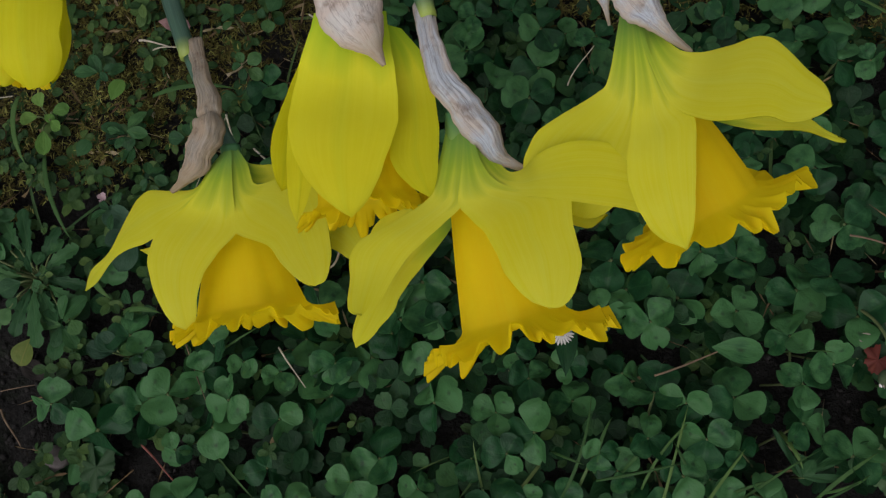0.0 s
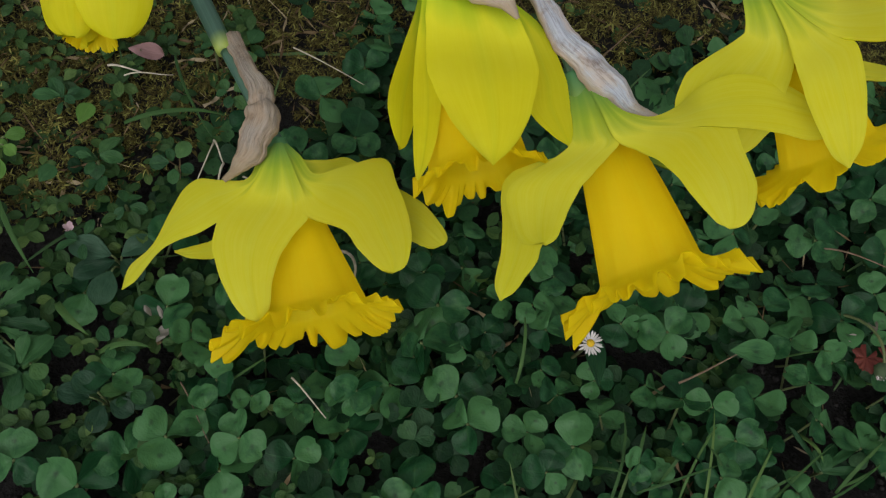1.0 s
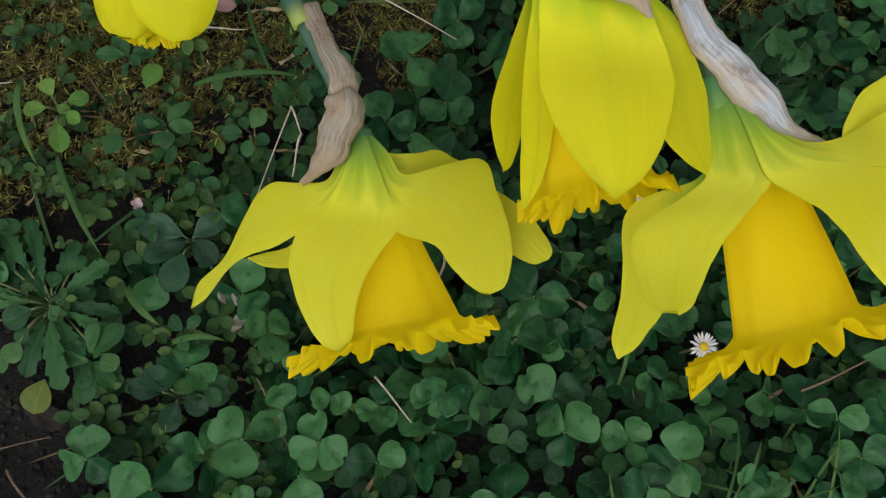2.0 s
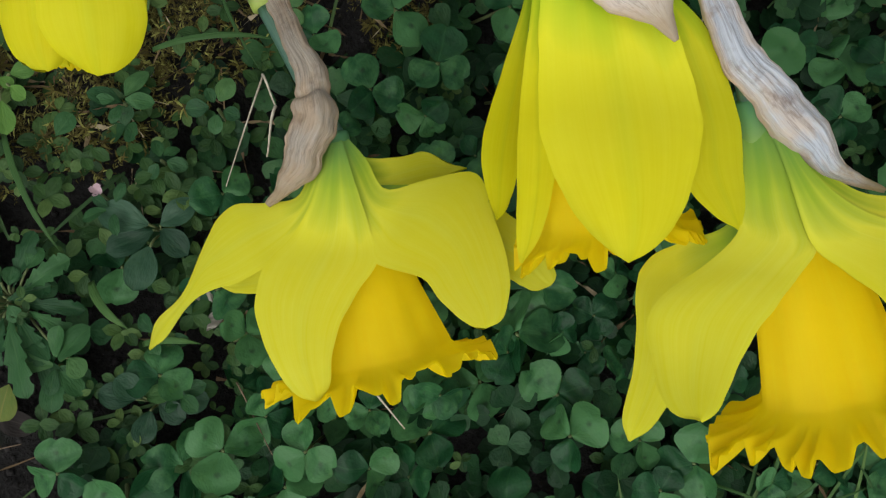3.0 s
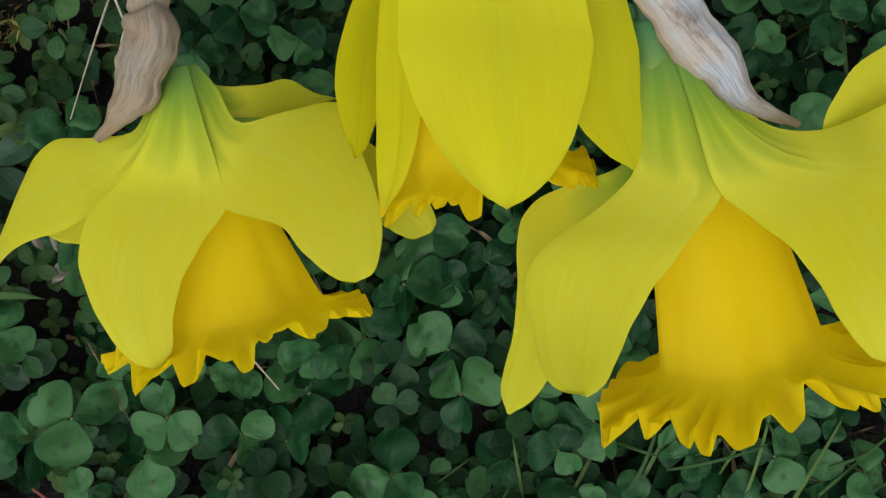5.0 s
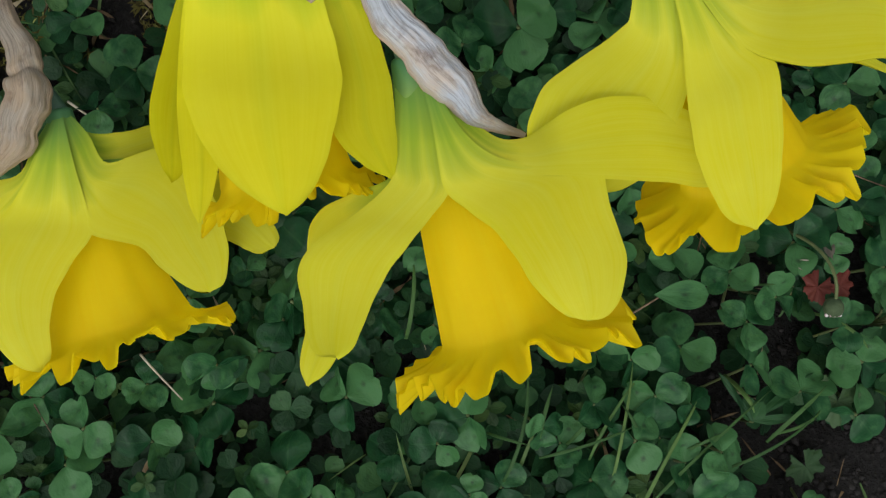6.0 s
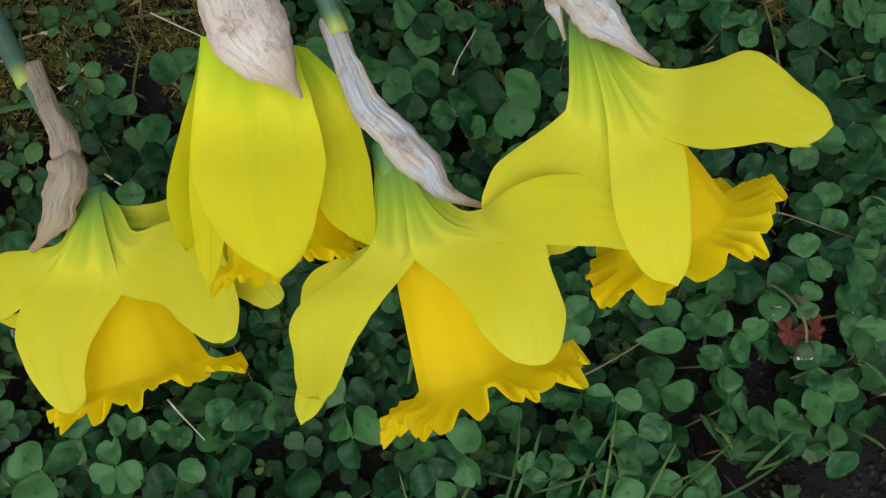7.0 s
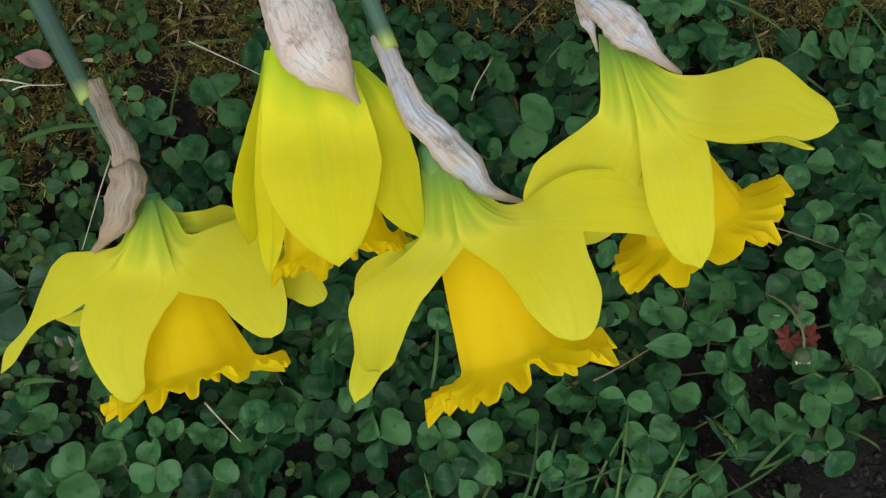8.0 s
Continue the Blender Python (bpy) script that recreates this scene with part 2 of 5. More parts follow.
def add_lawn(m):
    """Away from the flowers the soil is overgrown by lawn."""
    nt = m.node_tree
    b = nt.nodes["Principled BSDF"]
    soil = b.inputs["Base Color"].links[0].from_socket
    where = coords(nt, "Object")
    far = nt.nodes.new("ShaderNodeVectorMath")
    far.operation = "LENGTH"
    nt.links.new(where, far.inputs[0])
    ragged = calc(nt, "ADD", far.outputs["Value"], calc(nt, "MULTIPLY", noisy(nt, where, 14, 4), 0.25))
    cover = ramp(nt, ragged, [(0.42, (0, 0, 0)), (0.54, (1, 1, 1))]).outputs[0]
    tuft = noisy(nt, where, 90, 8, 0.7)
    patch = noisy(nt, where, 3, 4)
    green = ramp(nt, calc(nt, "ADD", calc(nt, "MULTIPLY", tuft, 0.7), calc(nt, "MULTIPLY", patch, 0.3)), [(0.35, (0.010, 0.026, 0.008)), (0.52, (0.030, 0.066, 0.018)), (0.7, (0.075, 0.095, 0.03))]).outputs[0]
    nt.links.new(mix(nt, cover, soil, green), b.inputs["Base Color"])


add_lawn(SOIL)
STRAW = plain("dry_straw", (0.27, 0.23, 0.17), (0.56, 0.51, 0.42), 300)
TWIG = plain("dry_twig", (0.09, 0.06, 0.04), (0.22, 0.16, 0.11), 300)
CRUMB = plain("loose_soil", (0.0055, 0.0052, 0.0052), (0.040, 0.037, 0.036), 420, 0.95, 1.0, 0.001)
STONE = plain("grey_stone", (0.05, 0.043, 0.042), (0.15, 0.13, 0.13), 180)
STALK = plain("leaf_stalk", (0.06, 0.09, 0.035), (0.12, 0.14, 0.06), 200, 0.55)
RED_STALK = plain("red_runner", (0.12, 0.04, 0.035), (0.20, 0.07, 0.055), 200, 0.55)
WHITE = plain("white_ray", (0.40, 0.38, 0.39), (0.66, 0.64, 0.63), 400)
PINK = plain("pink_bloom", (0.30, 0.20, 0.23), (0.45, 0.34, 0.36), 300)
DISC = plain("yellow_disc", (0.45, 0.28, 0.01), (0.65, 0.45, 0.03), 900)
BUD_GREEN = plain("bud_green", (0.03, 0.05, 0.025), (0.07, 0.10, 0.05), 300)


# ---- mesh helpers ----
def mesh_object(name, verts, faces, material, parent=None, uvs=None, smooth=True, label="", normals=None):
    me = bpy.data.meshes.new(name)
    me.from_pydata([tuple(p) for p in verts], [], faces)
    if uvs is not None:
        layer = me.uv_layers.new(name="UVMap")
        flat = np.empty(len(me.loops) * 2, dtype=np.float32)
        idx = np.empty(len(me.loops), dtype=np.int32)
        me.loops.foreach_get("vertex_index", idx)
        flat[0::2], flat[1::2] = np.asarray(uvs)[idx].T
        layer.data.foreach_set("uv", flat)
    me.materials.append(material)
    if smooth:
        me.polygons.foreach_set("use_smooth", [True] * len(me.polygons))
    me.update()
    if normals is not None:
        # the thin rim is shaded like the upper face
        loops = np.empty(len(me.loops), dtype=np.int32)
        me.loops.foreach_get("vertex_index", loops)
        quads = loops.reshape(-1, 4)
        half = len(verts) // 2
        rim = (quads >= half).any(1) & (quads < half).any(1)
        quads[rim] %= half
        me.normals_split_custom_set(np.asarray(normals)[quads.ravel()].tolist())
    ob = new(name, me)
    if parent:
        ob.parent = parent
        if parent.type == "EMPTY":
            ob.location = -parent.location
    return tagged(ob, label=label) if label else ob


def bezier(c, u):
    a, b, d, e = (np.array(p, float) for p in c)
    u = np.asarray(u)[:, None]
    return (1 - u) ** 3 * a + 3 * u * (1 - u) ** 2 * b + 3 * u * u * (1 - u) * d + u**3 * e


def unit(a):
    return a / np.maximum(np.linalg.norm(a, axis=-1, keepdims=True), 1e-9)


def shell(grid, thick, wrap=False):
    """A closed skin of the given thickness from a grid of points (rows along, columns across)."""
    nu, nv = grid.shape[:2]
    du = np.gradient(grid, axis=0)
    dv = (np.roll(grid, -1, 1) - np.roll(grid, 1, 1)) if wrap else np.gradient(grid, axis=1)
    n = unit(np.cross(du, dv))
    verts = np.concatenate([(grid + n * thick / 2).reshape(-1, 3), (grid - n * thick / 2).reshape(-1, 3)])
    faces, off = [], nu * nv
    cols = nv if wrap else nv - 1
    for i in range(nu - 1):
        for j in range(cols):
            k = (j + 1) % nv
            a, b, c, d = i * nv + j, i * nv + k, (i + 1) * nv + k, (i + 1) * nv + j
            faces += [(a, d, c, b), (off + a, off + b, off + c, off + d)]
    for i in (0, nu - 1):
        for j in range(cols):
            a, b = i * nv + j, i * nv + (j + 1) % nv
            faces.append((a, b, off + b, off + a) if i == 0 else (b, a, off + a, off + b))
    if not wrap:
        for i in range(nu - 1):
            for j in (0, nv - 1):
                a, b = i * nv + j, (i + 1) * nv + j
                faces.append((b, a, off + a, off + b) if j == 0 else (a, b, off + b, off + a))
    return verts, faces


def skin_normals(grid, wrap=False, calm=0.0, axis=None, u=None, lift=0.0):
    """Even normals for both faces of a shell; near its base they follow the funnel round the axis."""
    du = np.gradient(grid, axis=0)
    dv = (np.roll(grid, -1, 1) - np.roll(grid, 1, 1)) if wrap else np.gradient(grid, axis=1)
    n = unit(np.cross(du, dv))
    if not wrap:
        n[-1] = n[-2] = n[-3]
    n = unit(n * (1 - calm) + calm * unit(n.mean(axis=(0, 1))))
    if axis is not None:
        p0, p1 = axis
        ax = unit(p1 - p0)
        d = grid - p0
        radial = unit(unit(d - (d @ ax)[..., None] * ax) - 0.15 * ax + np.array([0.0, 0.0, 2.4]))
        if (radial[:12] * n[:12]).sum() < 0:
            radial = -radial
        w = np.clip((0.86 - u) / 0.44, 0, 1)
        w = (w * w * (3 - 2 * w))[:, None, None]
        n = unit(n * (1 - w) + radial * w)
    outer = unit(n + np.array([0.0, 0.0, lift]))
    return np.concatenate([outer.reshape(-1, 3), -n.reshape(-1, 3)])


def rod(points, radii, sides=8):
    """Rings round a line of points."""
    p = np.asarray(points, float)
    t = unit(np.gradient(p, axis=0))
    ref = np.array([0.0, 0.0, 1.0]) if abs(t[len(t) // 2][2]) < 0.9 else np.array([1.0, 0, 0])
    s = unit(np.cross(t, ref))
    n = np.cross(s, t)
    a = np.linspace(0, 2 * np.pi, sides, endpoint=False)
    r = np.broadcast_to(np.asarray(radii, float), (len(p),))
    ring = p[:, None] + r[:, None, None] * (np.cos(a)[None, :, None] * s[:, None] + np.sin(a)[None, :, None] * n[:, None])
    faces = [(i * sides + j, i * sides + (j + 1) % sides, (i + 1) * sides + (j + 1) % sides, (i + 1) * sides + j) for i in range(len(p) - 1) for j in range(sides)]
    faces += [tuple(range(sides))[::-1], tuple(range((len(p) - 1) * sides, len(p) * sides))]
    uv = np.stack(np.broadcast_arrays(np.linspace(0, 1, len(p))[:, None], (a / (2 * np.pi))[None]), -1).reshape(-1, 2)
    return ring.reshape(-1, 3), faces, uv


def wobble(x, y, z, scale, amount):
    return amount * noise.noise((x * scale, y * scale, z * scale))


def blade_profile(u, base, belly, point):
    lo = base + (1 - base) * np.sin(np.clip(u / belly, 0, 1) * np.pi / 2) ** 1.3
    s = np.clip((u - belly) / (1 - belly), 0, 1)
    hi = np.maximum(1 - s**2.2, 0) ** point
    return np.where(u < belly, lo, hi)


# ---- the daffodils ----
def daffodil(root, label):
    e = new("daffodil")
    e.empty_display_size = 0.02
    e.location = root
    return tagged(e, label=label, category="daffodil", group="daffodils over the clover")


PETALS = [0]
FUNNEL = {}


def spline(points, u):
    """A smooth curve through points at even steps."""
    p = np.array(points, float)
    p = np.concatenate([[2 * p[0] - p[1]], p, [2 * p[-1] - p[-2]]])
    x = np.clip(np.asarray(u), 0, 1) * (len(p) - 3)
    i = np.minimum(x.astype(int), len(p) - 4)
    f = (x - i)[:, None]
    a, b, c, d = p[i], p[i + 1], p[i + 2], p[i + 3]
    return 0.5 * (2 * b + (c - a) * f + (2 * a - 5 * b + 4 * c - d) * f**2 + (3 * b - a - 3 * c + d) * f**3)


def petal(plant, left, right, bulge=0.10, material=None):
    """A petal between two margins that meet at its tip: arched across, with a shallow keel, long folds and a small nib."""
    PETALS[0] += 1
    k = PETALS[0]
    u = 1 - (1 - np.linspace(0, 1, 56)) ** 1.5
    v = np.linspace(-1, 1, 33)
    a, b = spline(left, u), spline(right, u)
    mid, side = (a + b) / 2, (b - a) / 2
    half = np.linalg.norm(side, axis=1)
    t = unit(np.gradient(mid, axis=0))
    n = unit(np.cross(side, t))
    n = n * np.where(n[:, 2:3] < 0, -1, 1)
    open_part = np.clip((u - 0.30) / 0.35, 0, 1)
    arch = bulge * (1 - np.abs(v)[None] ** 2.3) * (half * open_part)[:, None]
    wave = (np.sin(np.pi * u) * open_part)[:, None]
    bend = 0.10 * np.sin(3.1 * u + k)[:, None]
    keel = np.exp(-(((v[None] - bend) / 0.13) ** 2)) - 0.7 * np.exp(-(((v[None] - bend) / 0.34) ** 2))
    arch = arch + 0.0005 * keel * wave
    arch = arch + 0.00022 * np.cos(v[None] * 5 + 1.7 * k + 3 * u[:, None]) * wave + 0.00003 * np.cos(v[None] * 21 + k - 4 * u[:, None]) * wave
    arch = arch + 0.0006 * open_part[:, None] * np.abs(v)[None] ** 4 * np.sin(u[:, None] * 9 + k * 1.7 + 2.0 * np.sign(v)[None])
    rim = 1 + (0.014 * np.sin(u * 21 + k) + 0.008 * np.sin(u * 53 + 2 * k))[:, None] * np.abs(v)[None] ** 3
    grid = mid[:, None] + side[:, None] * (v[None] * rim)[..., None] + n[:, None] * arch[..., None]
    verts, faces = shell(grid, 0.0005)
    uv = np.stack(np.broadcast_arrays(u[:, None], (v[None] + 1) / 2), -1).reshape(-1, 2)
    return mesh_object("petal", verts, faces, material or PETAL, plant, np.concatenate([uv, uv]), normals=skin_normals(grid, False, 0.55 if material is None else 0.75, FUNNEL.get(plant.name) if material is None else None, u))


def narrow_petal(plant, c, width, cup=0.3, base=0.3, belly=0.5, point=0.5, material=None):
    PETALS[0] += 1
    k = PETALS[0]
    u = 1 - (1 - np.linspace(0, 1, 34)) ** 1.25
    v = np.linspace(-1, 1, 17)
    mid = bezier(c, u)
    t = unit(np.gradient(mid, axis=0))
    s = unit(np.cross(t, np.array([0.0, -0.12, 1.0])))
    n = np.cross(s, t)
    half = width / 2 * blade_profile(u, base, belly, point)
    half = half * (1 + 0.035 * np.sin(u * 13 + k) + 0.02 * np.sin(u * 29 + 2 * k))
    half[-1] = 0.0002
    lift = -cup * np.abs(v)[None, :] ** 2.2 * half[:, None]
    # shallow keel, side folds and a wavy margin
    lift = lift + 0.0009 * np.exp(-((v[None] / 0.16) ** 2)) * np.sin(np.pi * np.clip(u, 0, 1))[:, None]
    lift = lift + 0.0011 * (np.abs(v)[None] ** 3) * np.sin(u[:, None] * 11 + k * 1.7 + 2.0 * np.sign(v)[None])
    grid = mid[:, None] + s[:, None] * (half[:, None] * v[None])[..., None] + n[:, None] * lift[..., None]
    verts, faces = shell(grid, 0.0005)
    uv = np.stack(np.broadcast_arrays(u[:, None], (v[None] + 1) / 2), -1).reshape(-1, 2)
    return mesh_object("petal", verts, faces, material or BELL_PETAL, plant, np.concatenate([uv, uv]), normals=skin_normals(grid))


def trumpet(plant, p0, p1, r0, r1, rim, seed=1, droop=0.0, spread=0.9, frill=1.0):
    """A ribbed funnel that turns out sharply at its mouth into a ruffled, toothed brim."""
    rnd = np.random.RandomState(seed)
    p0, p1 = np.array(p0), np.array(p1)
    ns, na = 60, 480
    s = 1 - (1 - np.linspace(0, 1, ns)) ** 1.6
    ax = unit(p1 - p0)
    length = np.linalg.norm(p1 - p0)
    e1 = unit(np.cross(ax, np.array([0.0, 0.0, 1.0])))
    e2 = np.cross(e1, ax)
    a = np.linspace(0, 2 * np.pi, na, endpoint=False)
    # profile: slow widening, then a sharp turn outwards at the mouth
    tube = np.clip(s / 0.80, 0, 1)
    th = np.radians(62) * np.clip((s - 0.80) / 0.20, 0, 1)
    flare = (1 - np.cos(th)) / (1 - math.cos(radians(62)))
    r = r0 + (r1 - r0) * tube**spread + (rim - r1) * flare
    run = length * (0.86 * tube + 0.14 * np.sin(th) / math.sin(radians(62)))
    # finger-like teeth of uneven length, set close together
    teeth = np.zeros(na)
    pos = rnd.uniform(0, 0.2)
    stop = pos + 2 * np.pi - 0.05
    while pos < stop:
        w = rnd.choice([0.07, 0.10, 0.13, 0.18])
        h = rnd.choice([0.3, 0.45, 0.6, 0.8, 1.05]) * rnd.uniform(0.8, 1.15)
        d = (a - pos + np.pi) % (2 * np.pi) - np.pi
        x = np.abs(d) / np.where(d < 0, w * rnd.uniform(0.5, 0.9), w * rnd.uniform(0.5, 0.9))
        finger = np.clip((1.3 - x) / 0.9, 0, 1)
        teeth = np.maximum(teeth, frill * h * finger * finger * (3 - 2 * finger))
        pos += w * rnd.uniform(1.1, 2.3)
    fold, slow = np.zeros(na), np.zeros(na)
    for f in (5, 7, 9, 11):
        fold += frill * rnd.uniform(0.3, 0.8) * np.sin(f * a + rnd.uniform(0, 6.3)) / 2.0
    for f in (2, 3, 4, 6):
        slow += rnd.uniform(0.4, 1.0) * np.sin(f * a + rnd.uniform(0, 6.3)) / 2.0
    jag = np.clip((s - 0.88) / 0.12, 0, 1)
    furrow = 1 + 0.012 * np.cos(12 * a + 0.6 * np.sin(3 * a))[None] * (0.3 + s)[:, None] + 0.025 * np.cos(6 * a + 1)[None] + 0.006 * (flare[:, None] * np.cos(19 * a + 2 * np.sin(2 * a))[None])
    rad = r[:, None] * furrow * (1 + flare[:, None] ** 1.5 * (0.035 * fold + 0.06 * slow)[None])
    along = run[:, None] + (flare[:, None] ** 1.5 * (0.07 * fold + 0.13 * slow - 0.03)[None] + jag[:, None] * teeth[None] * 0.20) * rim
    # the brim rolls back where it is slack
    curl = np.clip(0.3 + 0.7 * slow, 0, 1.0)
    along = along - jag[:, None] ** 2 * curl[None] * 0.12 * rim
    rad = rad + jag[:, None] * (teeth[None] * (0.03 + 0.05 * curl)[None] + 0.03 * fold[None]) * rim
    cen = p0 + np.array([0, 0, -1.0]) * droop * (s**2)[:, None]
    grid = cen[:, None] + ax * along[..., None] + e1 * (rad * np.cos(a)[None])[..., None] + e2 * (rad * np.sin(a)[None])[..., None]
    verts, faces = shell(grid, 0.0006, wrap=True)
    uv = np.stack(np.broadcast_arrays(s[:, None], np.abs(a / np.pi - 1)[None]), -1).reshape(-1, 2)
    return mesh_object("trumpet", verts, faces, TRUMPET, plant, np.concatenate([uv, uv]), normals=skin_normals(grid, True, lift=1.0), label="deep yellow frilled trumpet")


def flower_tube(plant, p0, p1, r0, r1):
    p0, p1 = np.array(p0), np.array(p1)
    FUNNEL[plant.name] = (p0, p1)
    s = np.linspace(-0.12, 1, 26)
    a = np.linspace(0, 2 * np.pi, 48, endpoint=False)
    ax = p1 - p0
    e1 = unit(np.cross(ax, np.array([0.0, 0.0, 1.0])))
    e2 = unit(np.cross(e1, ax))
    r = r0 + (r1 - r0) * np.clip(s, 0, 1) ** 1.4
    r = r * np.where(s < 0, np.sqrt(np.clip(1 - (s / 0.125) ** 2, 0.05, 1)), 1)
    rad = r[:, None] * (1 + 0.05 * np.cos(6 * a)[None] * np.clip(s, 0, 1)[:, None])
    grid = (p0 + ax * s[:, None])[:, None] + e1 * (rad * np.cos(a)[None])[..., None] + e2 * (rad * np.sin(a)[None])[..., None]
    verts, faces = shell(grid, 0.0008, wrap=True)
    uv = np.stack(np.broadcast_arrays(np.clip(s, 0, 1)[:, None], np.abs(a / np.pi - 1)[None]), -1).reshape(-1, 2)
    uv = uv * np.array([0.45, 1.0])
    return mesh_object("flower_tube", verts, faces, TUBE, plant, np.concatenate([uv, uv]), label="green flower tube turning yellow")


def stalk(plant, root, joint, ovary, r):
    root, joint, ovary = (np.array(p) for p in (root, joint, ovary))
    d = joint - root
    c = (root, root + np.array([d[0] * 0.3, d[1] * 0.3, d[2] * 0.75]), root + d * np.array([0.72, 0.72, 1.03]), joint)
    pts = bezier(c, np.linspace(0, 1, 40))
    verts, faces, uv = rod(pts, r * np.linspace(1.25, 0.95, 40), 14)
    mesh_object("stem", verts, faces, STEM, plant, uv, label="blue-green stem")
    up = np.array([0, 0, 0.002])
    pts = bezier((joint, joint * 0.6 + ovary * 0.4 + up, joint * 0.3 + ovary * 0.7 + up, ovary), np.linspace(0, 1, 16))
    verts, faces, uv = rod(pts, r * (0.62 + 0.35 * np.linspace(0, 1, 16) ** 3), 12)
    mesh_object("flower_neck", verts, faces, STEM, plant, uv * 0.9)


def sheath(plant, c, width, pale=0.0, full=0, kink=0.0, crease=None, body=(0.62, 0.58, 0.82, 0.98, 0.45, 0.26, 0.19, 0.08)):
    PETALS[0] += 1
    k = PETALS[0]
    u = np.linspace(0, 1, 120)
    v = np.linspace(-1, 1, 49)
    mid = spline(c, u)
    t = unit(np.gradient(mid, axis=0))
    s = unit(np.cross(t, np.array([0.0, -0.12, 1.0])))
    mid = mid + s * (kink * np.sin(31 * u + k) * np.sin(np.pi * u))[:, None]
    n = np.cross(s, t)
    steps = [0.70, 0.85, 1.0, 0.93, 0.70, 0.45, 0.22, 0.04] if full else body
    body = np.interp(u, [0, 0.12, 0.3, 0.52, 0.72, 0.82, 0.89, 1], steps)
    half = width / 2 * body * (1 + (0.3 if full else 1.0) * (0.03 * np.sin(17 * u + k) + 0.03 * np.sin(47 * u) + 0.03 * np.sin(93 * u + k)))
    if crease is not None:
        # where the sheath is bent it is pinched and pleated across
        half = half * (1 - 0.22 * np.exp(-(((u - crease) / 0.018) ** 2)) + 0.08 * np.exp(-(((u - crease - 0.05) / 0.03) ** 2)))
    ang = v[None] * np.pi * 0.62 * np.ones_like(u)[:, None]
    x = np.sin(ang) * half[:, None]
    y = (np.cos(ang) - 0.55) * half[:, None] * 0.75
    wr = np.array([[0.75 * wobble(uu * 5 + k, vv * 2.2, 0, 1.0, 1.0) + 0.2 * wobble(uu * 11, vv * 8 + k, 3, 1.0, 1.0) + 0.22 * wobble(uu * 9, vv * 9, k, 1.0, 1.0) + 0.12 * wobble(uu * 20, vv * 20, k, 1.0, 1.0) for vv in v] for uu in u])
    y = y + wr * (0.10 if full else 0.36) * half[:, None]
    if crease is not None:
        y = y - 0.35 * half[:, None] * np.exp(-(((u[:, None] - crease - 0.012 * np.sin(5 * v[None])) / 0.012) ** 2))
    x = x * (1 + 0.09 * wr)
    grid = mid[:, None] + s[:, None] * x[..., None] + n[:, None] * y[..., None]
    verts, faces = shell(grid, 0.0004)
    uv = np.stack(np.broadcast_arrays(u[:, None], (v[None] + 1) / 2), -1).reshape(-1, 2)
    m = SHEATH_PALE if pale > 0.75 else SHEATH_GREY if pale > 0.3 else SHEATH_BROWN
    return mesh_object("papery_sheath", verts, faces, m, plant, np.concatenate([uv, uv]), label="dry wrinkled papery sheath")


# drooping daffodil on a thin bent stem
plant = daffodil((-0.2801, 0.2774, 0.0000), "yellow daffodil with flared trumpet and brown dried sheath, nodding over clover")
stalk(plant, (-0.2801, 0.2774, 0.0000), (-0.1527, 0.0410, 0.0990), (-0.1299, 0.0045, 0.0930), 0.0039)
sheath(plant, ((-0.1520, 0.0475, 0.1010), (-0.1458, 0.0358, 0.1040), (-0.1395, 0.0241, 0.1070), (-0.1353, 0.0133, 0.1090), (-0.1358, 0.0019, 0.1090), (-0.1383, -0.0065, 0.1070), (-0.1422, -0.0129, 0.1050), (-0.1464, -0.0179, 0.1040)), 0.0130, kink=0.0006, crease=0.42, body=(0.56, 0.46, 0.62, 1.0, 0.78, 0.48, 0.28, 0.12))
flower_tube(plant, (-0.1299, 0.0057, 0.0940), (-0.1278, -0.0027, 0.0920), 0.0036, 0.0046)
petal(plant, ((-0.1245, 0.0011, 0.0920), (-0.1181, 0.0001, 0.0914), (-0.1102, 0.0014, 0.0906), (-0.1031, 0.0035, 0.0894), (-0.0964, 0.0010, 0.0886), (-0.0903, -0.0001, 0.0880)),
      ((-0.1199, -0.0082, 0.0920), (-0.1150, -0.0107, 0.0914), (-0.1072, -0.0074, 0.0906), (-0.1009, -0.0047, 0.0894), (-0.0951, -0.0022, 0.0886), (-0.0903, -0.0001, 0.0880)))
petal(plant, ((-0.1191, -0.0082, 0.0920), (-0.1018, -0.0074, 0.0947), (-0.0859, -0.0106, 0.0970), (-0.0744, -0.0175, 0.0990), (-0.0674, -0.0250, 0.0997), (-0.0640, -0.0310, 0.1000), (-0.0649, -0.0345, 0.1000)),
      ((-0.1169, -0.0176, 0.0920), (-0.0974, -0.0261, 0.0940), (-0.0847, -0.0310, 0.0960), (-0.0769, -0.0333, 0.0980), (-0.0728, -0.0357, 0.0987), (-0.0687, -0.0366, 0.0993), (-0.0649, -0.0345, 0.1000)))
petal(plant, ((-0.1420, -0.0221, 0.0880), (-0.1491, -0.0336, 0.0867), (-0.1584, -0.0373, 0.0857), (-0.1631, -0.0392, 0.0850)),
      ((-0.1392, -0.0283, 0.0880), (-0.1455, -0.0397, 0.0867), (-0.1549, -0.0419, 0.0857), (-0.1631, -0.0392, 0.0850)))
trumpet(plant, (-0.1225, -0.0242, 0.0900), (-0.1121, -0.0616, 0.0840), 0.0115, 0.0215, 0.0335, seed=3, frill=1.0, droop=0.006, spread=1.1)
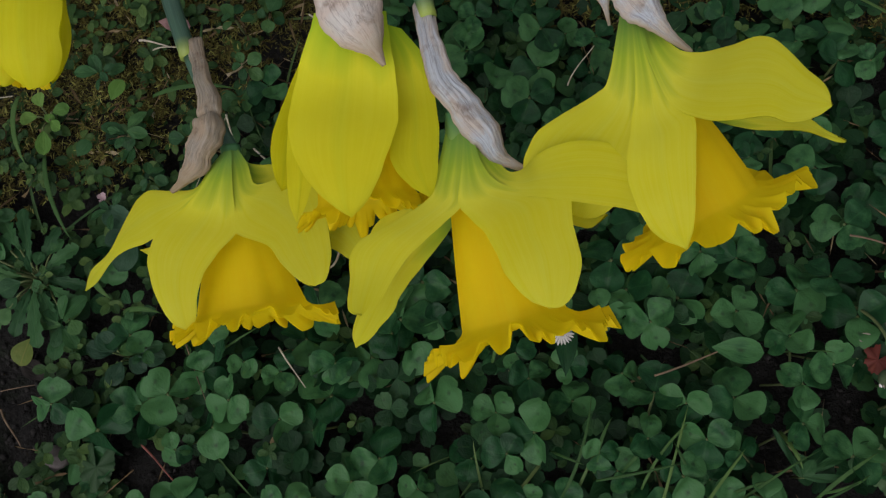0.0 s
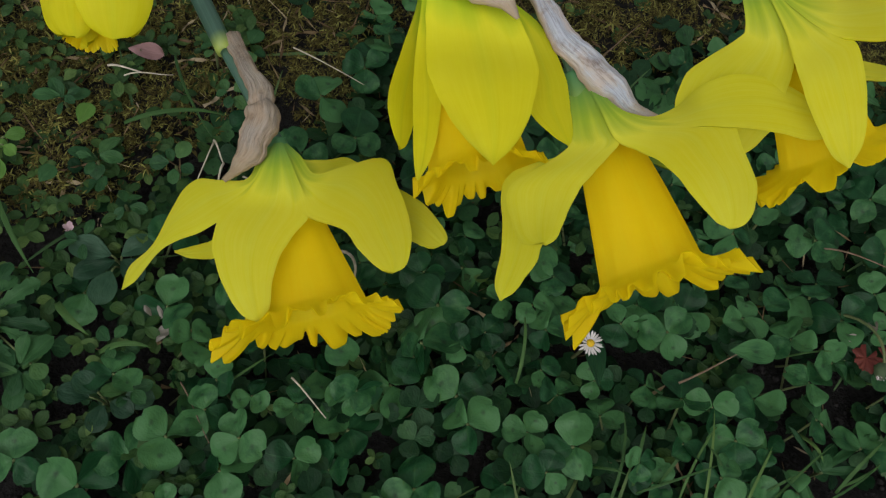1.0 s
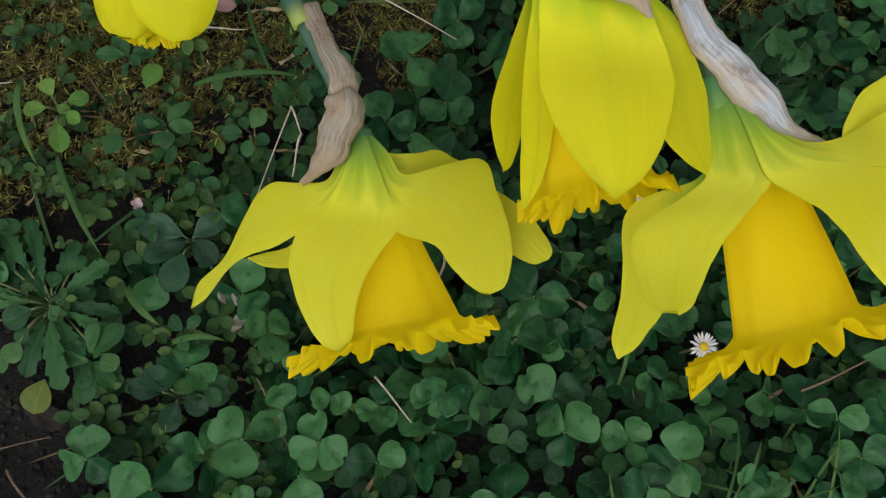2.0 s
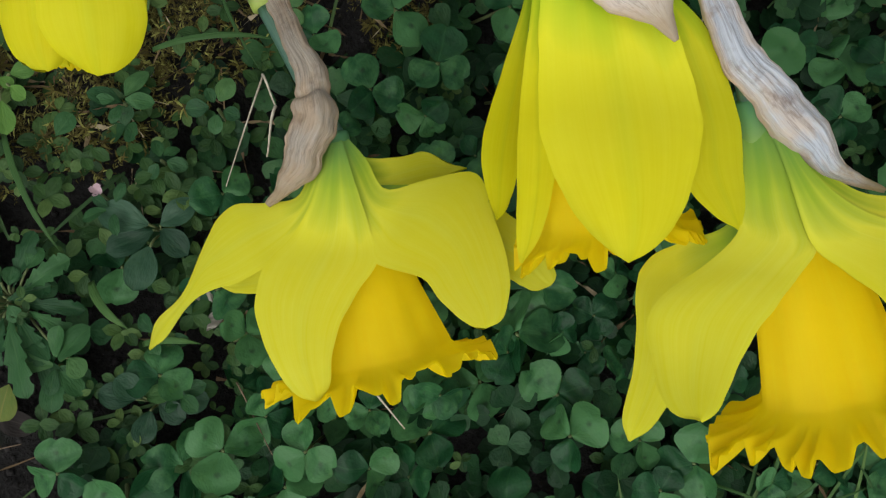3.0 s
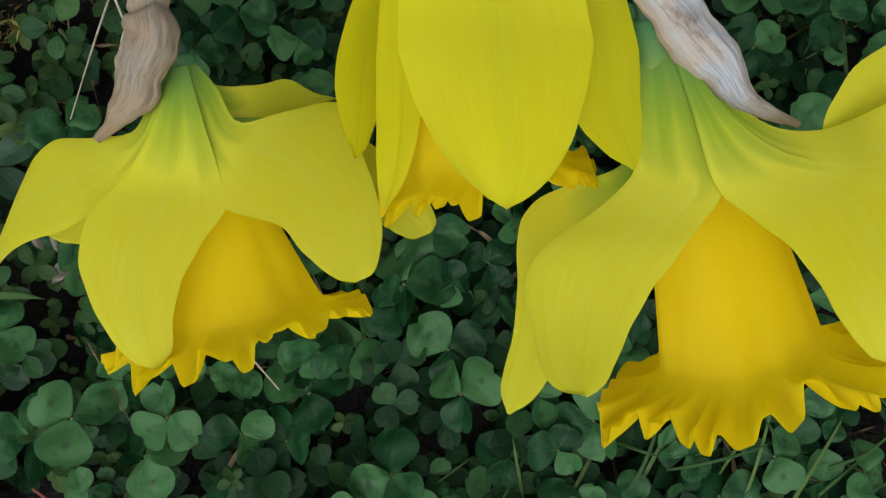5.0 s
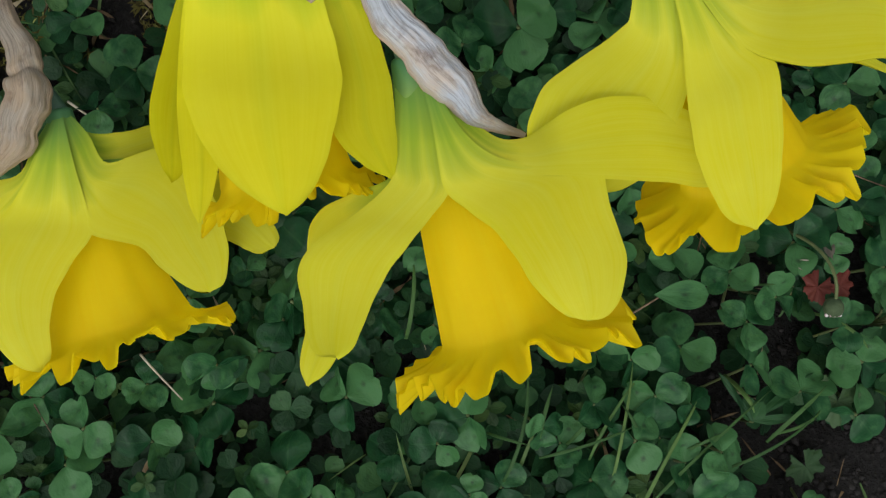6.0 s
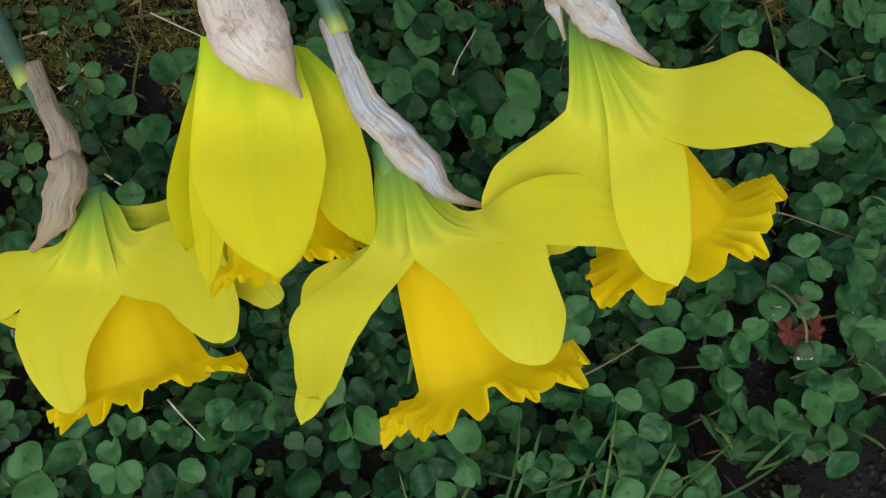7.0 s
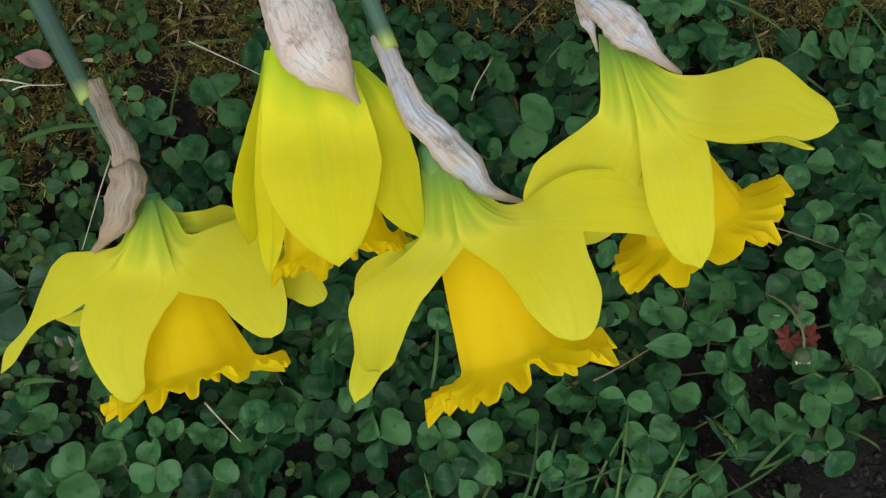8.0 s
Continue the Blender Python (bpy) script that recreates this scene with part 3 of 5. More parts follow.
petal(plant, ((-0.1324, 0.0027, 0.0950), (-0.1356, -0.0051, 0.0966), (-0.1386, -0.0143, 0.0992), (-0.1467, -0.0172, 0.1023), (-0.1550, -0.0188, 0.1049), (-0.1600, -0.0232, 0.1041), (-0.1629, -0.0306, 0.1027), (-0.1679, -0.0443, 0.1007), (-0.1748, -0.0518, 0.0986), (-0.1766, -0.0600, 0.0970)),
      ((-0.1295, 0.0023, 0.0978), (-0.1316, -0.0092, 0.1033), (-0.1339, -0.0195, 0.1078), (-0.1377, -0.0281, 0.1099), (-0.1436, -0.0348, 0.1090), (-0.1523, -0.0403, 0.1060), (-0.1613, -0.0432, 0.1030), (-0.1668, -0.0475, 0.1010), (-0.1723, -0.0564, 0.0980), (-0.1766, -0.0600, 0.0970)))
petal(plant, ((-0.1266, 0.0051, 0.0950), (-0.1202, -0.0016, 0.0973), (-0.1138, -0.0106, 0.1008), (-0.1021, -0.0079, 0.1047), (-0.0888, -0.0057, 0.1081), (-0.0841, -0.0154, 0.1089), (-0.0789, -0.0293, 0.1077), (-0.0774, -0.0381, 0.1057), (-0.0788, -0.0454, 0.1036), (-0.0833, -0.0483, 0.1020)),
      ((-0.1283, 0.0030, 0.0978), (-0.1241, -0.0087, 0.1037), (-0.1200, -0.0188, 0.1078), (-0.1167, -0.0272, 0.1099), (-0.1145, -0.0331, 0.1107), (-0.1023, -0.0360, 0.1090), (-0.0958, -0.0420, 0.1060), (-0.0897, -0.0466, 0.1030), (-0.0865, -0.0479, 0.1020), (-0.0833, -0.0483, 0.1020)))
petal(plant, ((-0.1304, 0.0022, 0.0980), (-0.1327, -0.0093, 0.1035), (-0.1349, -0.0196, 0.1080), (-0.1384, -0.0278, 0.1100), (-0.1444, -0.0357, 0.1120), (-0.1461, -0.0450, 0.1130), (-0.1438, -0.0541, 0.1120), (-0.1397, -0.0628, 0.1100), (-0.1339, -0.0695, 0.1070), (-0.1277, -0.0713, 0.1050)),
      ((-0.1274, 0.0031, 0.0980), (-0.1229, -0.0087, 0.1040), (-0.1188, -0.0188, 0.1080), (-0.1158, -0.0272, 0.1100), (-0.1144, -0.0328, 0.1105), (-0.1194, -0.0418, 0.1120), (-0.1232, -0.0500, 0.1120), (-0.1247, -0.0587, 0.1100), (-0.1251, -0.0664, 0.1070), (-0.1280, -0.0713, 0.1050)), bulge=0.16)
# half-closed daffodil hanging like a bell
plant = daffodil((-0.1159, 0.2565, 0.0000), "half-closed yellow daffodil hanging like a bell under a pale papery sheath")
stalk(plant, (-0.1159, 0.2565, 0.0000), (-0.0762, 0.0615, 0.1700), (-0.0732, 0.0434, 0.1650), 0.0034)
flower_tube(plant, (-0.0732, 0.0493, 0.1600), (-0.0690, 0.0217, 0.1520), 0.0065, 0.0133)
trumpet(plant, (-0.0691, 0.0152, 0.1500), (-0.0580, -0.0263, 0.1420), 0.0095, 0.0160, 0.0230, seed=8, frill=1.2, droop=0.003)
petal(plant, ((-0.0821, 0.0347, 0.1590), (-0.0839, 0.0226, 0.1583), (-0.0871, 0.0098, 0.1573), (-0.0901, -0.0026, 0.1560), (-0.0905, -0.0122, 0.1547), (-0.0888, -0.0202, 0.1527), (-0.0862, -0.0249, 0.1500)),
      ((-0.0768, 0.0341, 0.1540), (-0.0791, 0.0195, 0.1520), (-0.0810, 0.0049, 0.1503), (-0.0819, -0.0078, 0.1490), (-0.0827, -0.0169, 0.1483), (-0.0839, -0.0224, 0.1487), (-0.0862, -0.0249, 0.1500)), material=BELL_PETAL)
petal(plant, ((-0.0604, 0.0338, 0.1600), (-0.0546, 0.0217, 0.1620), (-0.0503, 0.0081, 0.1640), (-0.0478, -0.0052, 0.1660), (-0.0471, -0.0159, 0.1653), (-0.0403, -0.0225, 0.1640), (-0.0330, -0.0255, 0.1620)),
      ((-0.0522, 0.0329, 0.1580), (-0.0425, 0.0228, 0.1600), (-0.0380, 0.0125, 0.1617), (-0.0343, -0.0004, 0.1630), (-0.0328, -0.0103, 0.1630), (-0.0323, -0.0192, 0.1627), (-0.0330, -0.0255, 0.1620)), material=BELL_PETAL)
petal(plant, ((-0.0817, 0.0343, 0.1620), (-0.0823, 0.0190, 0.1627), (-0.0834, 0.0045, 0.1623), (-0.0835, -0.0095, 0.1610), (-0.0828, -0.0210, 0.1577), (-0.0815, -0.0297, 0.1533), (-0.0797, -0.0345, 0.1480)),
      ((-0.0727, 0.0350, 0.1610), (-0.0756, 0.0182, 0.1603), (-0.0763, 0.0020, 0.1593), (-0.0741, -0.0085, 0.1580), (-0.0744, -0.0188, 0.1547), (-0.0766, -0.0284, 0.1513), (-0.0797, -0.0345, 0.1480)), material=BELL_PETAL)
petal(plant, ((-0.0799, 0.0358, 0.1630), (-0.0808, 0.0209, 0.1673), (-0.0811, 0.0063, 0.1701), (-0.0802, -0.0075, 0.1721), (-0.0766, -0.0187, 0.1726), (-0.0707, -0.0267, 0.1709), (-0.0643, -0.0317, 0.1671), (-0.0576, -0.0342, 0.1620)),
      ((-0.0568, 0.0364, 0.1630), (-0.0524, 0.0215, 0.1673), (-0.0479, 0.0087, 0.1701), (-0.0457, -0.0035, 0.1721), (-0.0465, -0.0141, 0.1726), (-0.0491, -0.0236, 0.1709), (-0.0531, -0.0310, 0.1671), (-0.0576, -0.0342, 0.1620)), bulge=0.3, material=BELL_PETAL)
sheath(plant, ((-0.0780, 0.0648, 0.1700), (-0.0730, 0.0494, 0.1740), (-0.0686, 0.0360, 0.1770), (-0.0637, 0.0267, 0.1780), (-0.0580, 0.0201, 0.1770), (-0.0520, 0.0127, 0.1740)), 0.0225, pale=1, full=1)
# wide open daffodil with the longest trumpet
plant = daffodil((-0.1254, 0.2449, 0.0000), "wide open yellow daffodil with long frilled trumpet and grey papery sheath")
stalk(plant, (-0.1254, 0.2449, 0.0000), (-0.0426, 0.0352, 0.1630), (-0.0286, 0.0025, 0.1570), 0.0032)
flower_tube(plant, (-0.0281, 0.0053, 0.1560), (-0.0263, -0.0068, 0.1540), 0.0052, 0.0054)
petal(plant, ((-0.0046, -0.0134, 0.1520), (0.0063, -0.0187, 0.1513), (0.0164, -0.0207, 0.1507), (0.0222, -0.0220, 0.1500)),
      ((-0.0039, -0.0227, 0.1520), (0.0088, -0.0261, 0.1513), (0.0171, -0.0268, 0.1507), (0.0222, -0.0220, 0.1500)))
petal(plant, ((-0.0300, -0.0197, 0.1540), (-0.0344, -0.0239, 0.1534), (-0.0437, -0.0278, 0.1527), (-0.0511, -0.0324, 0.1521), (-0.0533, -0.0381, 0.1515), (-0.0527, -0.0477, 0.1509), (-0.0530, -0.0581, 0.1502), (-0.0546, -0.0684, 0.1496), (-0.0529, -0.0739, 0.1490)),
      ((-0.0248, -0.0269, 0.1540), (-0.0284, -0.0357, 0.1534), (-0.0328, -0.0427, 0.1527), (-0.0371, -0.0497, 0.1521), (-0.0406, -0.0566, 0.1515), (-0.0423, -0.0617, 0.1509), (-0.0454, -0.0664, 0.1502), (-0.0488, -0.0711, 0.1496), (-0.0529, -0.0739, 0.1490)))
trumpet(plant, (-0.0181, -0.0225, 0.1550), (-0.0018, -0.0636, 0.1480), 0.0098, 0.0162, 0.0300, seed=5, frill=1.15, droop=0.004)
petal(plant, ((-0.0323, 0.0009, 0.1560), (-0.0327, -0.0098, 0.1581), (-0.0332, -0.0213, 0.1606), (-0.0338, -0.0264, 0.1633), (-0.0417, -0.0343, 0.1654), (-0.0502, -0.0407, 0.1670), (-0.0547, -0.0473, 0.1682), (-0.0538, -0.0553, 0.1689), (-0.0524, -0.0624, 0.1720), (-0.0500, -0.0664, 0.1752), (-0.0458, -0.0671, 0.1780)),
      ((-0.0254, -0.0011, 0.1608), (-0.0233, -0.0131, 0.1668), (-0.0221, -0.0236, 0.1718), (-0.0218, -0.0306, 0.1757), (-0.0262, -0.0371, 0.1770), (-0.0306, -0.0430, 0.1780), (-0.0344, -0.0482, 0.1780), (-0.0377, -0.0549, 0.1780), (-0.0405, -0.0609, 0.1780), (-0.0427, -0.0650, 0.1780), (-0.0458, -0.0671, 0.1780)))
petal(plant, ((-0.0209, -0.0023, 0.1580), (-0.0148, -0.0106, 0.1627), (-0.0091, -0.0170, 0.1701), (-0.0044, -0.0184, 0.1787), (-0.0009, -0.0168, 0.1864), (0.0058, -0.0135, 0.1896), (0.0139, -0.0116, 0.1900), (0.0238, -0.0127, 0.1891), (0.0339, -0.0167, 0.1873), (0.0429, -0.0227, 0.1850)),
      ((-0.0243, -0.0018, 0.1608), (-0.0200, -0.0137, 0.1678), (-0.0129, -0.0228, 0.1757), (-0.0046, -0.0275, 0.1821), (0.0036, -0.0284, 0.1860), (0.0135, -0.0293, 0.1880), (0.0248, -0.0298, 0.1880), (0.0340, -0.0302, 0.1870), (0.0399, -0.0276, 0.1860), (0.0429, -0.0227, 0.1850)))
petal(plant, ((-0.0265, -0.0011, 0.1610), (-0.0245, -0.0132, 0.1670), (-0.0233, -0.0237, 0.1720), (-0.0224, -0.0304, 0.1760), (-0.0181, -0.0350, 0.1800), (-0.0131, -0.0393, 0.1830), (-0.0091, -0.0451, 0.1850), (-0.0053, -0.0513, 0.1860), (-0.0009, -0.0556, 0.1850), (0.0035, -0.0583, 0.1830), (0.0077, -0.0588, 0.1810)),
      ((-0.0233, -0.0018, 0.1610), (-0.0186, -0.0134, 0.1680), (-0.0117, -0.0222, 0.1760), (-0.0020, -0.0250, 0.1820), (0.0091, -0.0262, 0.1860), (0.0122, -0.0358, 0.1870), (0.0155, -0.0446, 0.1860), (0.0149, -0.0526, 0.1840), (0.0125, -0.0574, 0.1820), (0.0077, -0.0588, 0.1810)))
sheath(plant, ((-0.0455, 0.0409, 0.1630), (-0.0404, 0.0260, 0.1650), (-0.0344, 0.0131, 0.1660), (-0.0261, 0.0042, 0.1660), (-0.0186, -0.0041, 0.1660), (-0.0128, -0.0111, 0.1660), (-0.0080, -0.0131, 0.1660), (-0.0022, -0.0150, 0.1660)), 0.0112, pale=0.6, kink=0.0003)
# daffodil with one petal stretched sideways
plant = daffodil((0.0519, 0.2648, 0.0000), "open yellow daffodil with one broad petal stretched sideways")
stalk(plant, (0.0519, 0.2648, 0.0000), (0.0129, 0.0592, 0.1900), (0.0245, 0.0397, 0.1840), 0.0032)
flower_tube(plant, (0.0248, 0.0404, 0.1840), (0.0300, 0.0250, 0.1800), 0.0034, 0.0048)
petal(plant, ((0.0434, 0.0097, 0.1790), (0.0598, 0.0082, 0.1767), (0.0747, 0.0072, 0.1750), (0.0821, 0.0036, 0.1737), (0.0878, 0.0010, 0.1730)),
      ((0.0450, 0.0030, 0.1780), (0.0597, 0.0013, 0.1757), (0.0745, 0.0025, 0.1745), (0.0828, 0.0011, 0.1737), (0.0878, 0.0010, 0.1730)))
trumpet(plant, (0.0356, 0.0004, 0.1800), (0.0524, -0.0231, 0.1680), 0.0092, 0.0152, 0.0285, seed=14, droop=0.004)
petal(plant, ((0.0193, 0.0325, 0.1830), (0.0186, 0.0192, 0.1853), (0.0176, 0.0082, 0.1866), (0.0154, 0.0043, 0.1867), (0.0075, -0.0013, 0.1857), (-0.0000, -0.0068, 0.1833), (-0.0035, -0.0133, 0.1803), (-0.0041, -0.0191, 0.1768), (0.0004, -0.0257, 0.1727), (0.0149, -0.0283, 0.1680)),
      ((0.0230, 0.0309, 0.1858), (0.0250, 0.0166, 0.1917), (0.0268, 0.0007, 0.1957), (0.0268, -0.0107, 0.1951), (0.0263, -0.0166, 0.1900), (0.0261, -0.0216, 0.1840), (0.0245, -0.0251, 0.1780), (0.0200, -0.0280, 0.1720), (0.0149, -0.0283, 0.1680)))
petal(plant, ((0.0219, 0.0308, 0.1860), (0.0238, 0.0165, 0.1920), (0.0255, 0.0005, 0.1960), (0.0249, -0.0128, 0.1990), (0.0252, -0.0229, 0.2010), (0.0279, -0.0302, 0.1990), (0.0319, -0.0358, 0.1960), (0.0371, -0.0388, 0.1920), (0.0436, -0.0396, 0.1880)),
      ((0.0246, 0.0305, 0.1860), (0.0277, 0.0170, 0.1930), (0.0320, 0.0047, 0.1990), (0.0361, -0.0043, 0.2040), (0.0410, -0.0084, 0.2060), (0.0417, -0.0163, 0.2060), (0.0427, -0.0236, 0.2040), (0.0436, -0.0303, 0.2000), (0.0440, -0.0355, 0.1950), (0.0436, -0.0396, 0.1880)), bulge=0.16)
petal(plant, ((0.0282, 0.0317, 0.1820), (0.0324, 0.0218, 0.1890), (0.0371, 0.0144, 0.1966), (0.0425, 0.0115, 0.2037), (0.0491, 0.0114, 0.2094), (0.0558, 0.0128, 0.2126), (0.0606, 0.0097, 0.2150), (0.0656, 0.0037, 0.2164), (0.0707, -0.0012, 0.2170), (0.0726, -0.0063, 0.2170)),
      ((0.0236, 0.0305, 0.1858), (0.0265, 0.0166, 0.1928), (0.0309, 0.0041, 0.1988), (0.0353, -0.0048, 0.2037), (0.0415, -0.0091, 0.2080), (0.0494, -0.0106, 0.2120), (0.0573, -0.0103, 0.2150), (0.0635, -0.0115, 0.2160), (0.0689, -0.0096, 0.2170), (0.0726, -0.0063, 0.2170)))
sheath(plant, ((0.0114, 0.0436, 0.1900), (0.0127, 0.0350, 0.1930), (0.0142, 0.0293, 0.1940), (0.0163, 0.0229, 0.1920)), 0.0042, pale=0.6)
sheath(plant, ((0.0095, 0.0498, 0.1920), (0.0140, 0.0397, 0.1960), (0.0202, 0.0314, 0.1990), (0.0264, 0.0247, 0.1990), (0.0324, 0.0197, 0.1970), (0.0398, 0.0157, 0.1940)), 0.0115, pale=0.6)
# closed daffodil over the moss
plant = daffodil((-0.2935, 0.2609, -0.0000), "closed yellow daffodil flower hanging over brown moss")
stalk(plant, (-0.2935, 0.2609, -0.0000), (-0.1968, 0.0837, 0.1630), (-0.1947, 0.0680, 0.1580), 0.0030)
flower_tube(plant, (-0.1948, 0.0691, 0.1580), (-0.1924, 0.0503, 0.1560), 0.0049, 0.0098)
trumpet(plant, (-0.1928, 0.0509, 0.1550), (-0.1874, 0.0060, 0.1530), 0.0050, 0.0070, 0.0083, seed=21, droop=0.002)
narrow_petal(plant, ((-0.1970, 0.0692, 0.1530), (-0.1999, 0.0450, 0.1430), (-0.1970, 0.0233, 0.1440), (-0.1894, 0.0059, 0.1460)), 0.0154, cup=0.3, base=0.5, point=0.5)
narrow_petal(plant, ((-0.1950, 0.0644, 0.1600), (-0.2035, 0.0401, 0.1580), (-0.2019, 0.0184, 0.1570), (-0.1947, 0.0023, 0.1550)), 0.0118, cup=0.3, base=0.5, point=0.55)
narrow_petal(plant, ((-0.1940, 0.0638, 0.1610), (-0.1952, 0.0323, 0.1650), (-0.1935, 0.0132, 0.1640), (-0.1897, 0.0004, 0.1580)), 0.0162, cup=0.3, base=0.5, point=0.45)
narrow_petal(plant, ((-0.1905, 0.0612, 0.1650), (-0.1803, 0.0277, 0.1740), (-0.1779, 0.0098, 0.1720), (-0.1774, -0.0003, 0.1600)), 0.0250, cup=0.3, base=0.5, point=0.42)
narrow_petal(plant, ((-0.1918, 0.0646, 0.1600), (-0.1804, 0.0400, 0.1600), (-0.1742, 0.0213, 0.1580), (-0.1729, 0.0041, 0.1560)), 0.0108, cup=0.3, base=0.5, point=0.5)
sheath(plant, ((-0.1961, 0.0836, 0.1660), (-0.1920, 0.0701, 0.1700), (-0.1857, 0.0585, 0.1720), (-0.1802, 0.0493, 0.1680)), 0.0111, pale=0.5)
# daffodil standing apart at the edge
plant = daffodil((0.2533, 0.2810, -0.0000), "open yellow daffodil standing apart beside the others")
stalk(plant, (0.2533, 0.2810, -0.0000), (0.1640, 0.0581, 0.1650), (0.1655, 0.0182, 0.1600), 0.0040)
flower_tube(plant, (0.1656, 0.0202, 0.1600), (0.1677, -0.0038, 0.1570), 0.0061, 0.0101)
trumpet(plant, (0.1677, -0.0038, 0.1570), (0.1734, -0.0447, 0.1500), 0.0111, 0.0194, 0.0314, seed=31, droop=0.004)
petal(plant, ((0.1641, 0.0120, 0.1560), (0.1597, -0.0005, 0.1624), (0.1482, -0.0060, 0.1676), (0.1366, -0.0178, 0.1700), (0.1294, -0.0271, 0.1696), (0.1266, -0.0315, 0.1680)),
      ((0.1676, 0.0122, 0.1560), (0.1629, -0.0098, 0.1624), (0.1485, -0.0145, 0.1676), (0.1379, -0.0243, 0.1700), (0.1308, -0.0312, 0.1696), (0.1266, -0.0315, 0.1680)))
petal(plant, ((0.1705, 0.0123, 0.1560), (0.1717, -0.0024, 0.1640), (0.1769, -0.0061, 0.1720), (0.1876, -0.0102, 0.1720), (0.1956, -0.0174, 0.1680)),
      ((0.1684, 0.0122, 0.1560), (0.1679, -0.0101, 0.1640), (0.1742, -0.0198, 0.1720), (0.1850, -0.0219, 0.1720), (0.1956, -0.0174, 0.1680)))
petal(plant, ((0.1646, 0.0104, 0.1600), (0.1526, -0.0113, 0.1680), (0.1442, -0.0177, 0.1720), (0.1445, -0.0234, 0.1700), (0.1507, -0.0264, 0.1660)),
      ((0.1672, 0.0105, 0.1600), (0.1656, -0.0135, 0.1680), (0.1606, -0.0205, 0.1720), (0.1565, -0.0246, 0.1700), (0.1507, -0.0264, 0.1660)))
sheath(plant, ((0.1636, 0.0595, 0.1660), (0.1605, 0.0424, 0.1710), (0.1586, 0.0289, 0.1740), (0.1568, 0.0174, 0.1740), (0.1585, 0.0087, 0.1680), (0.1616, 0.0007, 0.1620)), 0.0122, pale=0.5)


# ---- the ground ----
def blob(x, y, cx, cy, rx, ry):
    return math.exp(-(((x - cx) / rx) ** 2 + ((y - cy) / ry) ** 2))


def bare(x, y):
    """How bare the soil is."""
    v = 1.1 * blob(x, y, -0.275, -0.088, 0.042, 0.036) + blob(x, y, -0.178, -0.130, 0.028, 0.015) + blob(x, y, -0.142, 0.078, 0.016, 0.020)
    v += blob(x, y, 0.102, -0.045, 0.015, 0.011) + blob(x, y, 0.140, -0.063, 0.013, 0.015) + 0.8 * blob(x, y, 0.112, -0.083, 0.012, 0.012) + blob(x, y, -0.305, -0.055, 0.03, 0.04) + 0.9 * blob(x, y, -0.258, -0.122, 0.030, 0.022)
    v += 1.25 * blob(x, y, 0.166, -0.113, 0.045, 0.022) + 0.9 * blob(x, y, 0.205, -0.125, 0.045, 0.03)
    return v


def mossy(x, y):
    """How mossy it is: the back and the far corner."""
    w = 0.035 * noise.noise((x * 14, y * 14, 3))
    a = min(1.0, max(0.0, (y + 0.55 * (-x - 0.17) - 0.030 + w) / 0.04)) if x < -0.1 else 0.0
    b = min(1.0, max(0.0, (y - 0.105 + w) / 0.035))
    return max(a, b)


def drop(x, y):
    """How far the soil lies under the leaves."""
    return 0.013 * (1 - min(1.0, bare(x, y) + mossy(x, y)))


def height(x, y):
    h = 0.004 * noise.noise((x * 9, y * 9, 0)) + 0.0025 * noise.noise((x * 45, y * 45, 1))
    near = 1.0 / (1.0 + (x * x + y * y) * 2.0)
    return h * near + 0.05 * (1 - near) * noise.noise((x * 0.6, y * 0.6, 5)) - 0.006 * min(1, bare(x, y)) + 0.005 * mossy(x, y) * near - drop(x, y)


def lawn(x, y):
    return height(x, y) + drop(x, y)


def make_ground():
    line = [0.0]
    step = 0.0035
    while line[-1] < 400:
        line.append(line[-1] + step)
        if line[-1] > 0.34:
            step *= 1.35
    ax = np.array([-q for q in line[:0:-1]] + line)
    n = len(ax)
    verts = [(x, y, height(x, y) + (0.0016 * noise.noise((x * 160, y * 160, 2)) + 0.0012 * noise.noise((x * 340, y * 340, 4)) + min(1, bare(x, y)) * 0.0035 * noise.noise((x * 95, y * 95, 6)) if abs(x) < 0.5 and abs(y) < 0.5 else 0.0)) for y in ax for x in ax]
    faces = [(j * n + i, j * n + i + 1, (j + 1) * n + i + 1, (j + 1) * n + i) for j in range(n - 1) for i in range(n - 1)]
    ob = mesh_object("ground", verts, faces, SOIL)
    return tagged(ob, label="dark damp garden soil under clover and moss", category="ground", kind="structure")


make_ground()
RND = random.Random(11)


